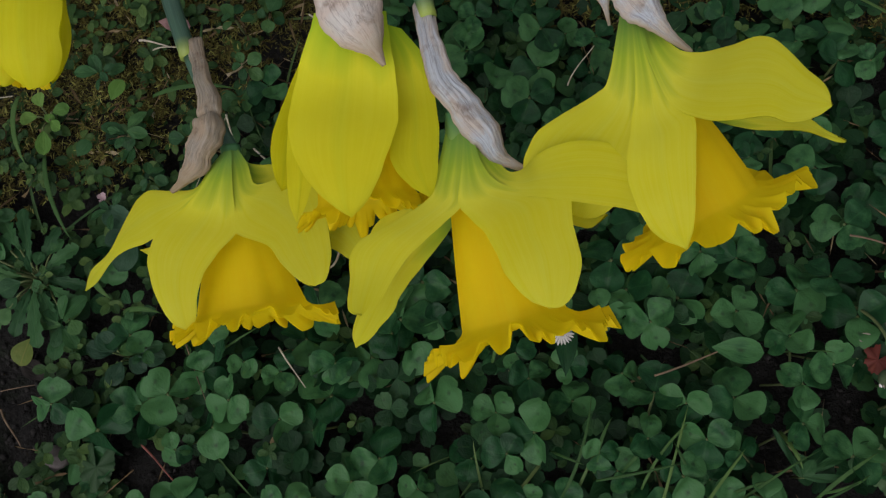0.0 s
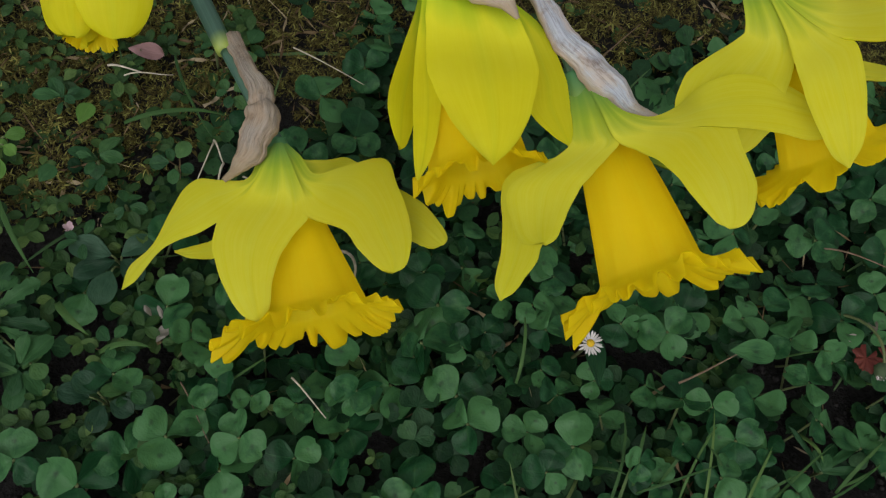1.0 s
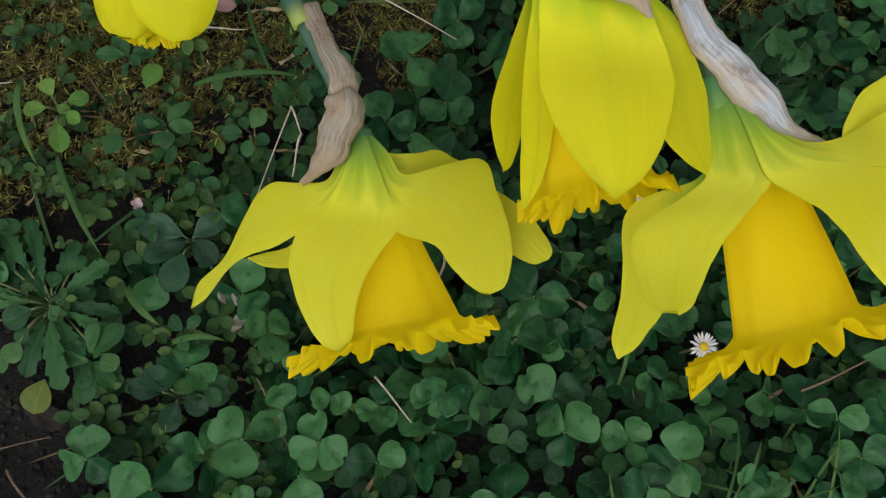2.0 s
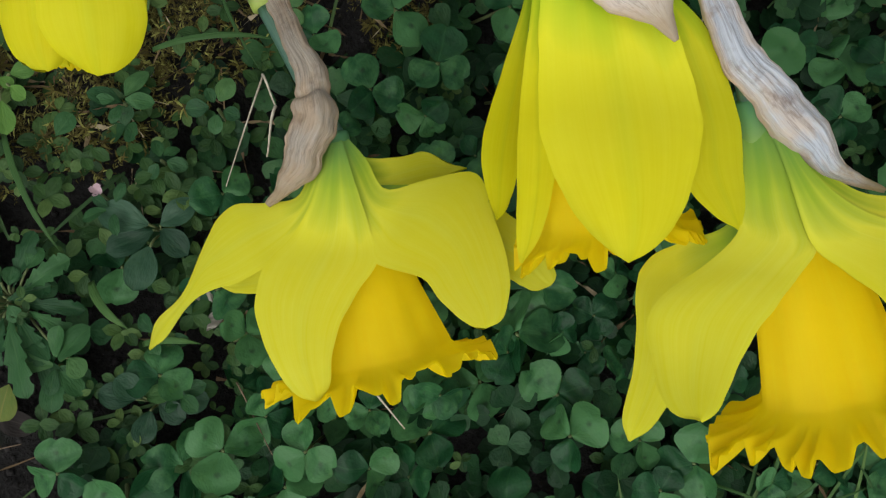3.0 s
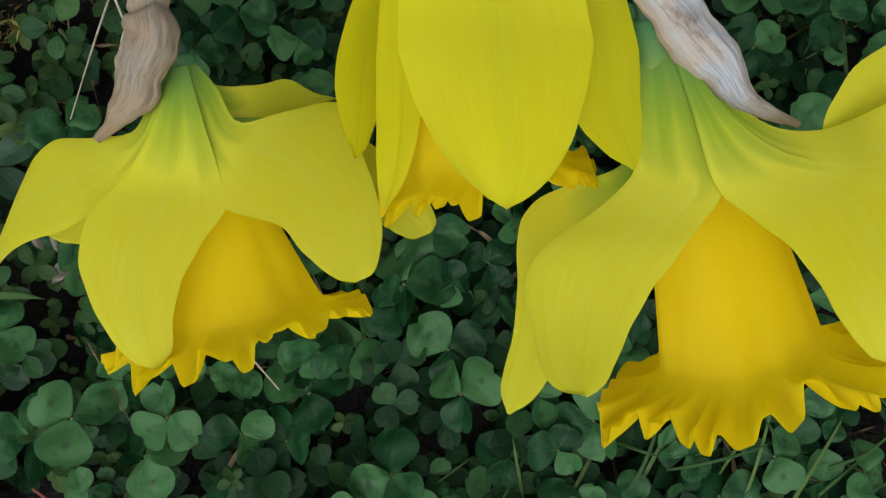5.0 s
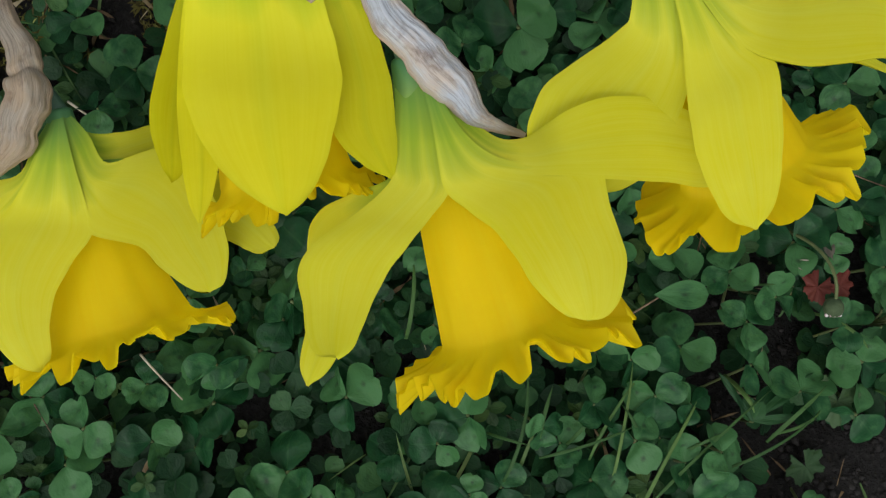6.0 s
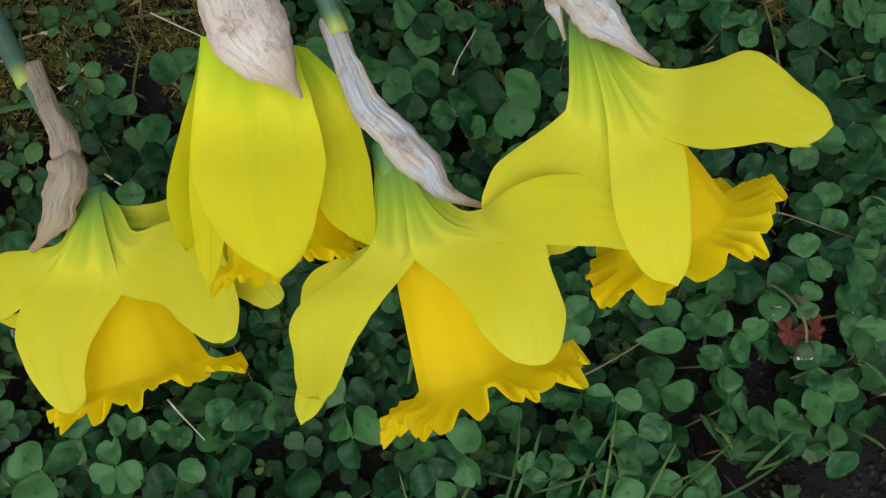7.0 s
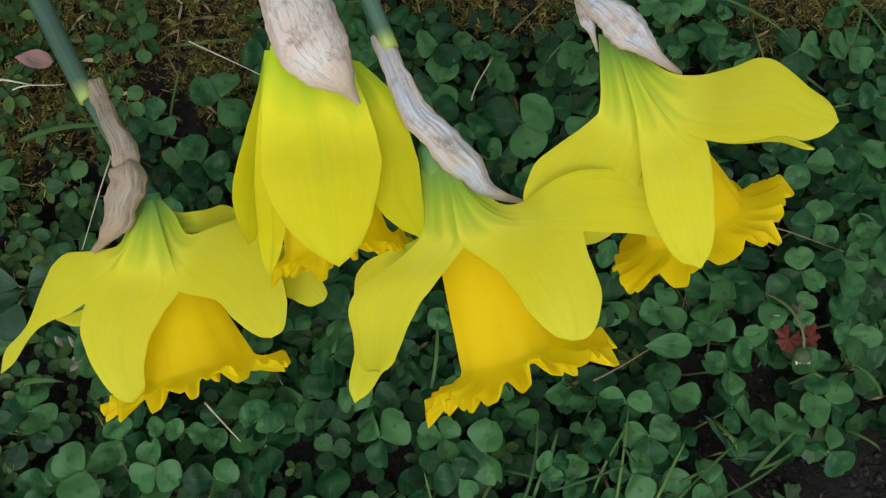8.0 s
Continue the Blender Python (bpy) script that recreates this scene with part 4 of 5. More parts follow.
# ---- leaf shapes, as grids in their own plane: x along the leaf from its stalk, y across, z up ----
def leaf_grid(length, width, nu=9, nv=7, belly=0.6, notch=0.0, fold=0.25, bend=0.15, base=0.02, wave=0.0, teeth=0.0, seed=0):
    u = np.linspace(0, 1, nu)
    v = np.linspace(-1, 1, nv)
    prof = np.where(u < belly, base + (1 - base) * np.sin(np.clip(u / belly, 0, 1) * np.pi / 2) ** 1.05, np.sqrt(np.maximum(1 - ((u - belly) / (1 - belly)) ** 2, 0)))
    prof[-1] = 0.30 if notch else 0.04
    half = width / 2 * prof * (1 + teeth * np.sin(u * 75 + seed))
    x = u[:, None] * length - notch * length * np.clip((u[:, None] - 0.6) / 0.4, 0, 1) ** 2 * (1 - np.abs(v)[None]) ** 1.5
    y = half[:, None] * v[None]
    z = fold * np.abs(y) - bend * length * u[:, None] ** 2 + wave * length * np.sin(u[:, None] * 8 + seed + v[None] * 2)
    grid = np.stack(np.broadcast_arrays(x, y, z), -1)
    faces = [(i * nv + j, i * nv + j + 1, (i + 1) * nv + j + 1, (i + 1) * nv + j) for i in range(nu - 1) for j in range(nv - 1)]
    uv = np.stack(np.broadcast_arrays(u[:, None], (v[None] + 1) / 2), -1).reshape(-1, 2)
    return grid.reshape(-1, 3), faces, uv


def turn(rx, ry, rz):
    return np.array(Euler((rx, ry, rz)).to_matrix())


# ---- clover leaves: three leaflets on a stalk ----
def clover_model(k):
    """One clover leaf of about unit radius 10 mm, its hub at the origin of the blades, 22 mm over its root."""
    rnd = random.Random(k)
    e = new("clover_leaf")
    e.empty_display_size = 0.005
    tall = 0.026 + 0.004 * (k % 3)
    lean = (rnd.uniform(-0.005, 0.005), rnd.uniform(-0.005, 0.005))
    top = np.array([0, 0, 0.0])
    root = np.array([lean[0], lean[1], -tall - 0.008])
    pts = bezier((root, root * 0.65 + np.array([0, 0, 0.003]), root * 0.25, top), np.linspace(0, 1, 7))
    verts, faces, uv = rod(pts, 0.00055, 6)
    mesh_object("stalk", verts, faces, STALK, e, uv)
    for i in range(3):
        az = i * 2.094 + rnd.uniform(-0.22, 0.22)
        size = 0.0105 * rnd.uniform(0.88, 1.1)
        verts, faces, uv = leaf_grid(size, size * rnd.uniform(1.08, 1.36), 28, 9, 0.56, rnd.choice((0.05, 0.09, 0.16)), rnd.uniform(-0.25, 0.6), rnd.uniform(-0.2, 0.5), 0.20, 0.04, 0.024, k + i)
        m = turn(0, rnd.uniform(-0.45, 0.35), 0)
        verts = (verts + np.array([0.0006, 0, 0])) @ m.T @ turn(rnd.uniform(-0.45, 0.45), 0, az).T
        mesh_object("leaflet", verts, faces, CLOVER, e, uv)
    return tagged(e, label="fresh green three-part clover leaf with dark marks", category="clover", group="clover leaves in the lawn")


MODELS = [clover_model(k) for k in range(14)]


def put_clover(x, y, radius, rz=None, z=None):
    i = RND.randrange(len(MODELS))
    s = radius / 0.0115
    m = pose(x, y, lawn(x, y) + (0.020 if z is None else z), RND.uniform(-24, 24), RND.uniform(-24, 24), RND.uniform(0, 360) if rz is None else rz) @ Matrix.Scale(s, 4)
    c = copy_thing(MODELS[i], m)
    c.scale = (s, s, s)
    return c


# the larger leaves that stand out
BACK_LEAVES = [(0.024, 0.064, 0.0190), (-0.117, 0.072, 0.0155), (-0.016, 0.103, 0.0130), (0.011, 0.101, 0.0098), (0.103, 0.105, 0.0103),
    (0.123, 0.099, 0.0130), (0.164, 0.105, 0.0138), (0.172, 0.001, 0.0140), (0.184, 0.031, 0.0120), (-0.124, 0.041, 0.0138), (-0.103, 0.033, 0.0115)]
MIDDLE_LEAVES = [(0.003, -0.089, 0.0148), (-0.043, -0.082, 0.0142), (-0.064, -0.046, 0.0165), (0.053, -0.065, 0.0138), (-0.081, -0.034, 0.0080), (0.052, -0.085, 0.0110), (0.032, -0.094, 0.0098), (-0.014, -0.025, 0.0111),
    (0.087, -0.063, 0.0155), (0.067, -0.068, 0.0125), (0.116, -0.053, 0.0125), (0.117, -0.070, 0.0125), (0.085, -0.025, 0.0125), (0.109, -0.033, 0.0130), (0.103, -0.104, 0.0130), (0.124, -0.005, 0.0135),
    (0.155, -0.007, 0.0130), (0.176, -0.005, 0.0140), (0.165, 0.016, 0.0120), (0.164, -0.069, 0.0135), (0.158, -0.054, 0.0115), (0.128, -0.043, 0.0120), (0.077, -0.082, 0.0125), (0.091, -0.085, 0.0090),
    (0.068, -0.099, 0.0130)]
FRONT_LEAVES = [(-0.167, -0.094, 0.0148), (-0.138, -0.093, 0.0125), (-0.116, -0.077, 0.0103), (-0.095, -0.069, 0.0120), (-0.225, -0.106, 0.0128), (-0.199, -0.115, 0.0178),
    (-0.150, -0.069, 0.0111), (-0.102, -0.045, 0.0145), (-0.067, -0.053, 0.0130), (-0.064, -0.012, 0.0111), (-0.075, -0.121, 0.0130), (-0.091, -0.070, 0.0120)]
placed = []
for x, y, r in BACK_LEAVES + MIDDLE_LEAVES + FRONT_LEAVES:
    put_clover(x, y, r)
    placed.append((x, y, r))
tries = 0
while len(placed) < 300 and tries < 9000:
    tries += 1
    x, y = RND.uniform(-0.33, 0.28), RND.uniform(-0.19, 0.19)
    if RND.random() < bare(x, y) * 1.3 or RND.random() < mossy(x, y) * 0.93 or (x < -0.19 and RND.random() < 0.75) or (x < -0.15 and y > -0.03 and RND.random() < 0.9):
        continue
    r = RND.choice((0.0095, 0.011, 0.0125, 0.014, 0.0155))
    if any((x - a) ** 2 + (y - b) ** 2 < (0.50 * (r + c)) ** 2 for a, b, c in placed):
        continue
    put_clover(x, y, r, None, RND.uniform(0.006, 0.020))
    placed.append((x, y, r))
for e in MODELS:
    e.location = (RND.uniform(0.30, 0.42), RND.uniform(-0.2, 0.2), 0.022)


# ---- what nobody could count: low leaves, moss, grass ----
class Heap:
    def __init__(self):
        self.v, self.f, self.u, self.n = [], [], [], 0

    def put(self, verts, faces, uv, m, at):
        w = verts @ m.T + np.asarray(at)
        self.v.append(w)
        self.f += [tuple(i + self.n for i in q) for q in faces]
        self.u.append(uv)
        self.n += len(w)

    def done(self, name, material, label, category):
        ob = mesh_object(name, np.concatenate(self.v), self.f, material, None, np.concatenate(self.u))
        return tagged(ob, label=label, category=category, kind="stuff")


heart = [leaf_grid(0.009, 0.009, 6, 5, 0.62, 0.1, 0.15, 0.1, 0.05, 0.02, 0, k) for k in range(3)]
oval = [leaf_grid(0.008, 0.0052, 6, 5, 0.5, 0.0, 0.2, 0.15, 0.12, 0.02, 0, k) for k in range(3)]
low = Heap()
for _ in range(5600):
    x, y = RND.uniform(-0.42, 0.42), RND.uniform(-0.30, 0.30)
    if RND.random() < bare(x, y) * 1.6 or RND.random() < mossy(x, y) * 0.9 or (x < -0.17 and y > -0.09 and RND.random() < 0.7):
        continue
    z = lawn(x, y) + RND.uniform(-0.010, 0.010)
    az = RND.uniform(0, 6.28)
    s = RND.uniform(0.6, 1.35)
    for i in range(3):
        g = heart[i]
        low.put(g[0] * s, g[1], g[2], turn(RND.uniform(-0.6, 0.6), RND.uniform(-0.7, 0.4), az + i * 2.09 + RND.uniform(-0.3, 0.3)), (x, y, z))
low.done("clover_undergrowth", CLOVER_LOW, "dense low clover leaves covering the soil", "clover")

weeds = Heap()
for _ in range(6400):
    x, y = RND.uniform(-0.42, 0.40), RND.uniform(-0.28, 0.28)
    want = 0.16 + (0.70 if x < -0.15 else 0.0) - 0.06 * mossy(x, y) - bare(x, y)
    if RND.random() > want:
        continue
    z = lawn(x, y) + RND.uniform(-0.004, 0.012)
    az = RND.uniform(0, 6.28)
    s = RND.uniform(0.45, 1.1)
    for i in range(RND.choice((2, 4, 5))):
        g = oval[i % 3]
        weeds.put(g[0] * s, g[1], g[2], turn(RND.uniform(-0.3, 0.3), RND.uniform(-0.5, 0.2), az + i * 1.57 + RND.uniform(-0.3, 0.3)), (x, y, z + 0.0015 * i))
weeds.done("small_leaved_weeds", WEED_LOW, "low weeds with small oval green leaves", "weeds")

strand = leaf_grid(0.0021, 0.0006, 4, 2, 0.4, 0.0, 0.0, 0.9, 0.5)
moss = Heap()
for _ in range(36000):
    x, y = RND.uniform(-0.38, 0.32), RND.uniform(-0.06, 0.22)
    if RND.random() > mossy(x, y) * (0.85 + 0.8 * noise.noise((x * 40, y * 40, 9))) - 0.6 * bare(x, y):
        continue
    z = lawn(x, y) + RND.uniform(-0.001, 0.007)
    s = RND.uniform(0.5, 1.3)
    lean = RND.uniform(0, 6.28)
    for i in range(RND.randrange(5, 13)):
        moss.put(strand[0] * s * RND.uniform(0.6, 1.3), strand[1], strand[2], turn(RND.uniform(-0.6, 0.6), RND.uniform(-1.45, -0.1), lean + i * 0.9 + RND.uniform(-0.5, 0.5)), (x + RND.uniform(-0.002, 0.002), y + RND.uniform(-0.002, 0.002), z))
sprout = leaf_grid(0.0042, 0.0009, 4, 2, 0.4, 0.0, 0.0, 0.7, 0.5)
for _ in range(2600):
    x, y = RND.uniform(-0.38, 0.32), RND.uniform(-0.06, 0.22)
    if RND.random() > mossy(x, y) * (0.5 + 1.4 * noise.noise((x * 25, y * 25, 4))):
        continue
    z, s, lean = lawn(x, y) + RND.uniform(0.002, 0.008), RND.uniform(0.6, 1.3), RND.uniform(0, 6.28)
    for i in range(RND.randrange(6, 11)):
        moss.put(sprout[0] * s, sprout[1], sprout[2], turn(RND.uniform(-0.5, 0.5), RND.uniform(-0.9, 0.0), lean + i * 0.75), (x, y, z))
moss.done("moss", MOSS, "brown and olive springy moss", "moss")

fibre = leaf_grid(0.018, 0.0006, 7, 2, 0.4, 0.0, 0.0, 0.1, 0.7, 0.05)
thatch = Heap()
for _ in range(2900):
    x, y = RND.uniform(-0.38, 0.32), RND.uniform(-0.20, 0.22)
    if RND.random() > 0.16 + 0.7 * mossy(x, y):
        continue
    s = RND.uniform(0.4, 1.3)
    thatch.put(fibre[0] * s, fibre[1], fibre[2], turn(RND.uniform(-1, 1), RND.uniform(-0.4, 0.2), RND.uniform(0, 6.28)), (x, y, lawn(x, y) + RND.uniform(0.0, 0.008)))
thatch.done("dry_thatch", THATCH, "dead brown grass fibres among the moss", "thatch")

crumb = np.array([(1, 0, 0), (0.2, 0.9, 0.1), (-0.9, 0.2, 0), (0, -1, 0.2), (0.1, 0, 0.9), (0, 0.1, -0.7)])
sides = [(0, 1, 4), (1, 2, 4), (2, 3, 4), (3, 0, 4), (1, 0, 5), (2, 1, 5), (3, 2, 5), (0, 3, 5)]
crumbs = Heap()
for _ in range(44000):
    x, y = RND.uniform(-0.36, 0.30), RND.uniform(-0.20, 0.16)
    if RND.random() > bare(x, y) * (0.6 + 0.8 * noise.noise((x * 60, y * 60, 2))):
        continue
    s = 0.0004 + 0.0027 * RND.random() ** 4
    crumbs.put(crumb * np.array([s, s * RND.uniform(0.6, 1), s * 0.8]), sides, np.zeros((6, 2)), turn(RND.uniform(-1, 1), RND.uniform(-1, 1), RND.uniform(0, 6.28)), (x, y, height(x, y) + s * 0.3))
crumbs.done("soil_crumbs", CRUMB, "loose dark crumbs of damp soil", "soil")

blade = leaf_grid(0.035, 0.0014, 8, 3, 0.3, 0.0, 0.4, 0.25, 0.6)
turf = Heap()
for _ in range(520):
    x, y = RND.uniform(-0.40, 0.40), RND.uniform(-0.26, 0.28)
    if RND.random() > 0.25 + 0.9 * blob(x, y, 0.08, -0.105, 0.07, 0.045) + 0.5 * blob(x, y, 0.2, 0.13, 0.08, 0.06):
        continue
    s = RND.uniform(0.5, 1.3)
    turf.put(blade[0] * s, blade[1], blade[2], turn(RND.uniform(-0.4, 0.4), RND.uniform(-0.75, -0.05), RND.uniform(0, 6.28)), (x, y, lawn(x, y) + 0.002))
turf.done("grass_blades", GRASS_LOW, "scattered thin green grass blades", "grass")


# ---- single small things on the ground ----
def at(x, y, z):
    return np.array([x, y, lawn(x, y) + z])


def straw(name, a, b, c, d, r, material, label, category="straw"):
    pts = bezier((a, b, c, d), np.linspace(0, 1, 16))
    verts, faces, uv = rod(pts, 0.68 * r * np.linspace(1, 0.5, 16), 7)
    return tagged(mesh_object(name, verts, faces, material, None, uv), label=label, category=category)


def dry_stick(x0, y0, x1, y1, z=0.012, r=0.0006, sag=0.004, material=None, name="dry_stalk", label="thin pale dry stalk lying over the leaves"):
    a, d = at(x0, y0, z), at(x1, y1, z)
    side = np.array([-(y1 - y0), x1 - x0, 0]) * RND.uniform(-0.06, 0.08)
    return straw(name, a, a * 0.67 + d * 0.33 + side + np.array([0, 0, sag]), a * 0.33 + d * 0.67 - side * 0.4, d, r, material or STRAW, label)


dry_stick(-0.1188, -0.066, -0.103, -0.0827, 0.020, 0.0007)
dry_stick(-0.1644, 0.0437, -0.1744, 0.001, 0.020, 0.0006)
dry_stick(-0.1644, 0.0437, -0.1587, 0.0322, 0.021, 0.0008)
dry_stick(-0.1587, 0.0322, -0.1601, 0.0126, 0.021, 0.0009)
dry_stick(-0.218, 0.0795, -0.2012, 0.0777, 0.016, 0.0009)
dry_stick(-0.210, 0.075, -0.188, 0.079, 0.016, 0.0006)
dry_stick(-0.316, 0.036, -0.282, 0.045, 0.014, 0.0008)
straw("dry_stalk", at(-0.107, -0.004, 0.012), at(-0.092, -0.006, 0.034), at(-0.092, -0.030, 0.034), at(-0.103, -0.026, 0.020), 0.0012, STRAW, "pale dry stalk curled into a hook")
dry_stick(-0.133, 0.102, -0.097, 0.085, 0.016, 0.0006)
dry_stick(-0.150, 0.030, -0.136, 0.020, 0.014, 0.0008)
dry_stick(0.0524, -0.0577, 0.0923, -0.0364, 0.020, 0.0008, 0.003, TWIG, "trailing_stem", "brown trailing stem among the clover")
dry_stick(0.1317, 0.0150, 0.1830, 0.0011, 0.020, 0.0007, 0.003, TWIG, "trailing_stem", "brown trailing stem among the clover")
dry_stick(-0.183, -0.118, -0.158, -0.136, 0.010, 0.0009, 0.002, RED_STALK, "red_runner", "reddish creeping runner on bare soil")
dry_stick(-0.290, -0.112, -0.245, -0.098, 0.008, 0.0006, 0.002, TWIG, "thin_twig", "thin brown twig on bare soil")
dry_stick(-0.260, -0.112, -0.245, -0.128, 0.008, 0.0009, 0.002, TWIG, "thin_twig", "thin brown twig on bare soil")
dry_stick(-0.165, -0.070, -0.150, -0.095, 0.016, 0.0005, 0.004, TWIG, "thin_twig", "thin brown twig among clover")
dry_stick(0.020, 0.110, 0.045, 0.135, 0.016, 0.0006, 0.003, TWIG, "thin_twig", "thin brown twig among clover")
dry_stick(0.000, 0.075, 0.012, 0.100, 0.020, 0.0006, 0.003, STRAW)


def grass_blade(x0, y0, x1, y1, width=0.002, z=0.020, rise=0.006):
    a, d = at(x0, y0, z * 0.6), at(x1, y1, z)
    bow = np.array([-(y1 - y0), x1 - x0, 0]) * RND.uniform(-0.10, 0.10)
    pts = bezier((a, a * 0.7 + d * 0.3 + bow + np.array([0, 0, rise]), a * 0.3 + d * 0.7 + bow + np.array([0, 0, rise * 1.3]), d), np.linspace(0, 1, 14))
    t = unit(np.gradient(pts, axis=0))
    s = unit(np.cross(t, np.array([0, 0, 1.0])))
    w = width * 0.30 * np.interp(np.linspace(0, 1, 14), [0, 0.2, 0.7, 1], [0.7, 1, 0.8, 0.05])
    v = np.array([-1, 0, 1.0])
    grid = pts[:, None] + s[:, None] * (w[:, None] * v[None])[..., None] + np.array([0, 0, 1.0]) * (np.abs(v)[None] * w[:, None] * 0.5)[..., None]
    verts, faces = shell(grid, 0.0002)
    uv = np.stack(np.broadcast_arrays(np.linspace(0, 1, 14)[:, None], (v[None] + 1) / 2), -1).reshape(-1, 2)
    return tagged(mesh_object("grass_blade", verts, faces, GRASS, None, np.concatenate([uv, uv])), label="long narrow green grass blade", category="grass", group="single grass blades")


for row in ((-0.2796, 0.0458, -0.2631, 0.0079, 0.0048), (-0.2590, 0.0160, -0.2323, -0.0267, 0.0042), (-0.2071, 0.0518, -0.1599, 0.0576, 0.0042), (-0.2225, -0.0365, -0.2046, -0.0532, 0.0058), (-0.2010, -0.0585, -0.1782, -0.0570, 0.0044), (-0.190, 0.095, -0.165, 0.045, 0.0024),
            (-0.300, -0.125, -0.262, -0.085, 0.0026), (-0.298, -0.130, -0.270, -0.100, 0.0030), (0.070, -0.130, 0.098, -0.078, 0.0026), (0.075, -0.125, 0.125, -0.080, 0.0022),
            (0.060, -0.120, 0.068, -0.068, 0.0022), (0.105, -0.112, 0.145, -0.088, 0.0020), (0.018, -0.115, 0.026, -0.070, 0.0024), (0.125, 0.135, 0.160, 0.110, 0.0024),
            (0.190, 0.140, 0.215, 0.085, 0.0026), (0.200, 0.135, 0.185, 0.100, 0.0022), (-0.155, -0.075, -0.128, -0.056, 0.0020), (-0.020, -0.060, -0.018, -0.028, 0.0028), (0.031, -0.103, 0.036, -0.078, 0.0030), (0.052, -0.107, 0.071, -0.074, 0.0022), (0.032, -0.106, 0.069, -0.093, 0.0020), (0.043, -0.101, 0.053, -0.087, 0.0026), (0.073, -0.100, 0.063, -0.085, 0.0024), (0.126, -0.101, 0.148, -0.078, 0.0030), (0.129, -0.098, 0.145, -0.088, 0.0022), (0.109, -0.074, 0.118, -0.089, 0.0034), (0.011, -0.096, 0.026, -0.100, 0.0020), (0.093, -0.064, 0.074, -0.061, 0.0016), (0.108, -0.039, 0.130, -0.038, 0.0016), (0.148, -0.049, 0.167, -0.065, 0.0026), (0.191, -0.066, 0.174, -0.050, 0.0028), (0.173, -0.080, 0.185, -0.090, 0.0024), (0.088, -0.105, 0.104, -0.096, 0.0022)):
    grass_blade(*row)


def sprig(name, x, y, count, length, width, spread, material, label, category, z=0.014, belly=0.5, teeth=0.0, fold=0.2, bend=0.2):
    e = new(name)
    e.empty_display_size = 0.005
    e.location = at(x, y, 0)
    base = at(x, y, 0.0)
    verts, faces, uv = rod(np.linspace(base - np.array([0, 0, drop(x, y) + 0.002]), base + np.array([0, 0, z]), 4), 0.0007, 6)
    mesh_object("stalk", verts, faces, STALK, e, uv)
    for i in range(count):
        az = i * 2.399 + RND.uniform(-0.6, 0.6)
        s = RND.uniform(0.55, 1.2)
        verts, faces, uv = leaf_grid(length * s, width * s, 12, 7, belly, 0.0, fold, bend, 0.16, 0.02, teeth, i)
        m = turn(RND.uniform(-0.45, 0.45), RND.uniform(-0.5, 0.25), az)
        verts = (verts + np.array([spread * RND.uniform(0.3, 1.0), 0, 0])) @ m.T + base + np.array([0, 0, z + 0.0012 * i / max(1, count / 6)])
        mesh_object("leaf", verts, faces, material, e, uv)
    return tagged(e, label=label, category=category)


def set_leaves(name, x, y, z, rows, material, label, teeth=0.0, belly=0.62):
    """A low plant with its leaves set by direction, distance from the middle, length and width."""
    e = new(name)
    e.empty_display_size = 0.005
    e.location = at(x, y, 0)
    base = at(x, y, 0.0)
    for i, (az, off, length, width) in enumerate(rows):
        verts, faces, uv = leaf_grid(length, width, 34 if teeth else 14, 9, belly, 0.0, RND.uniform(0.05, 0.3), RND.uniform(0.05, 0.25), 0.12, 0.02, 0.02, i)
        if teeth:
            # backward-pointing lobes that grow towards a broad end
            u = uv[:, 0]
            saw = ((u * RND.uniform(4.2, 5.2) + RND.random()) % 1.0) ** 1.3
            verts = verts * np.stack([np.ones(len(u)), 1 - teeth * (1 - saw) * (u < 0.86), np.ones(len(u))], 1)
        m = turn(RND.uniform(-0.25, 0.25), RND.uniform(-0.30, 0.02), radians(az))
        lift = z + RND.uniform(-0.002, 0.003)
        foot = np.array([off, 0, 0]) @ turn(0, 0, radians(az)).T
        verts = verts @ m.T + base + foot + np.array([0, 0, lift])
        mesh_object("leaf", verts, faces, material, e, uv)
        low_end = base - np.array([0, 0, drop(x, y) + 0.002])
        pts = bezier((low_end, base + np.array([0, 0, z * 0.4]), base + foot * 0.5 + np.array([0, 0, lift]), base + foot + np.array([0, 0, lift])), np.linspace(0, 1, 8))
        v2, f2, uv2 = rod(pts, 0.0005, 6)
        mesh_object("stalk", v2, f2, STALK, e, uv2)
    return tagged(e, label=label, category="weed")


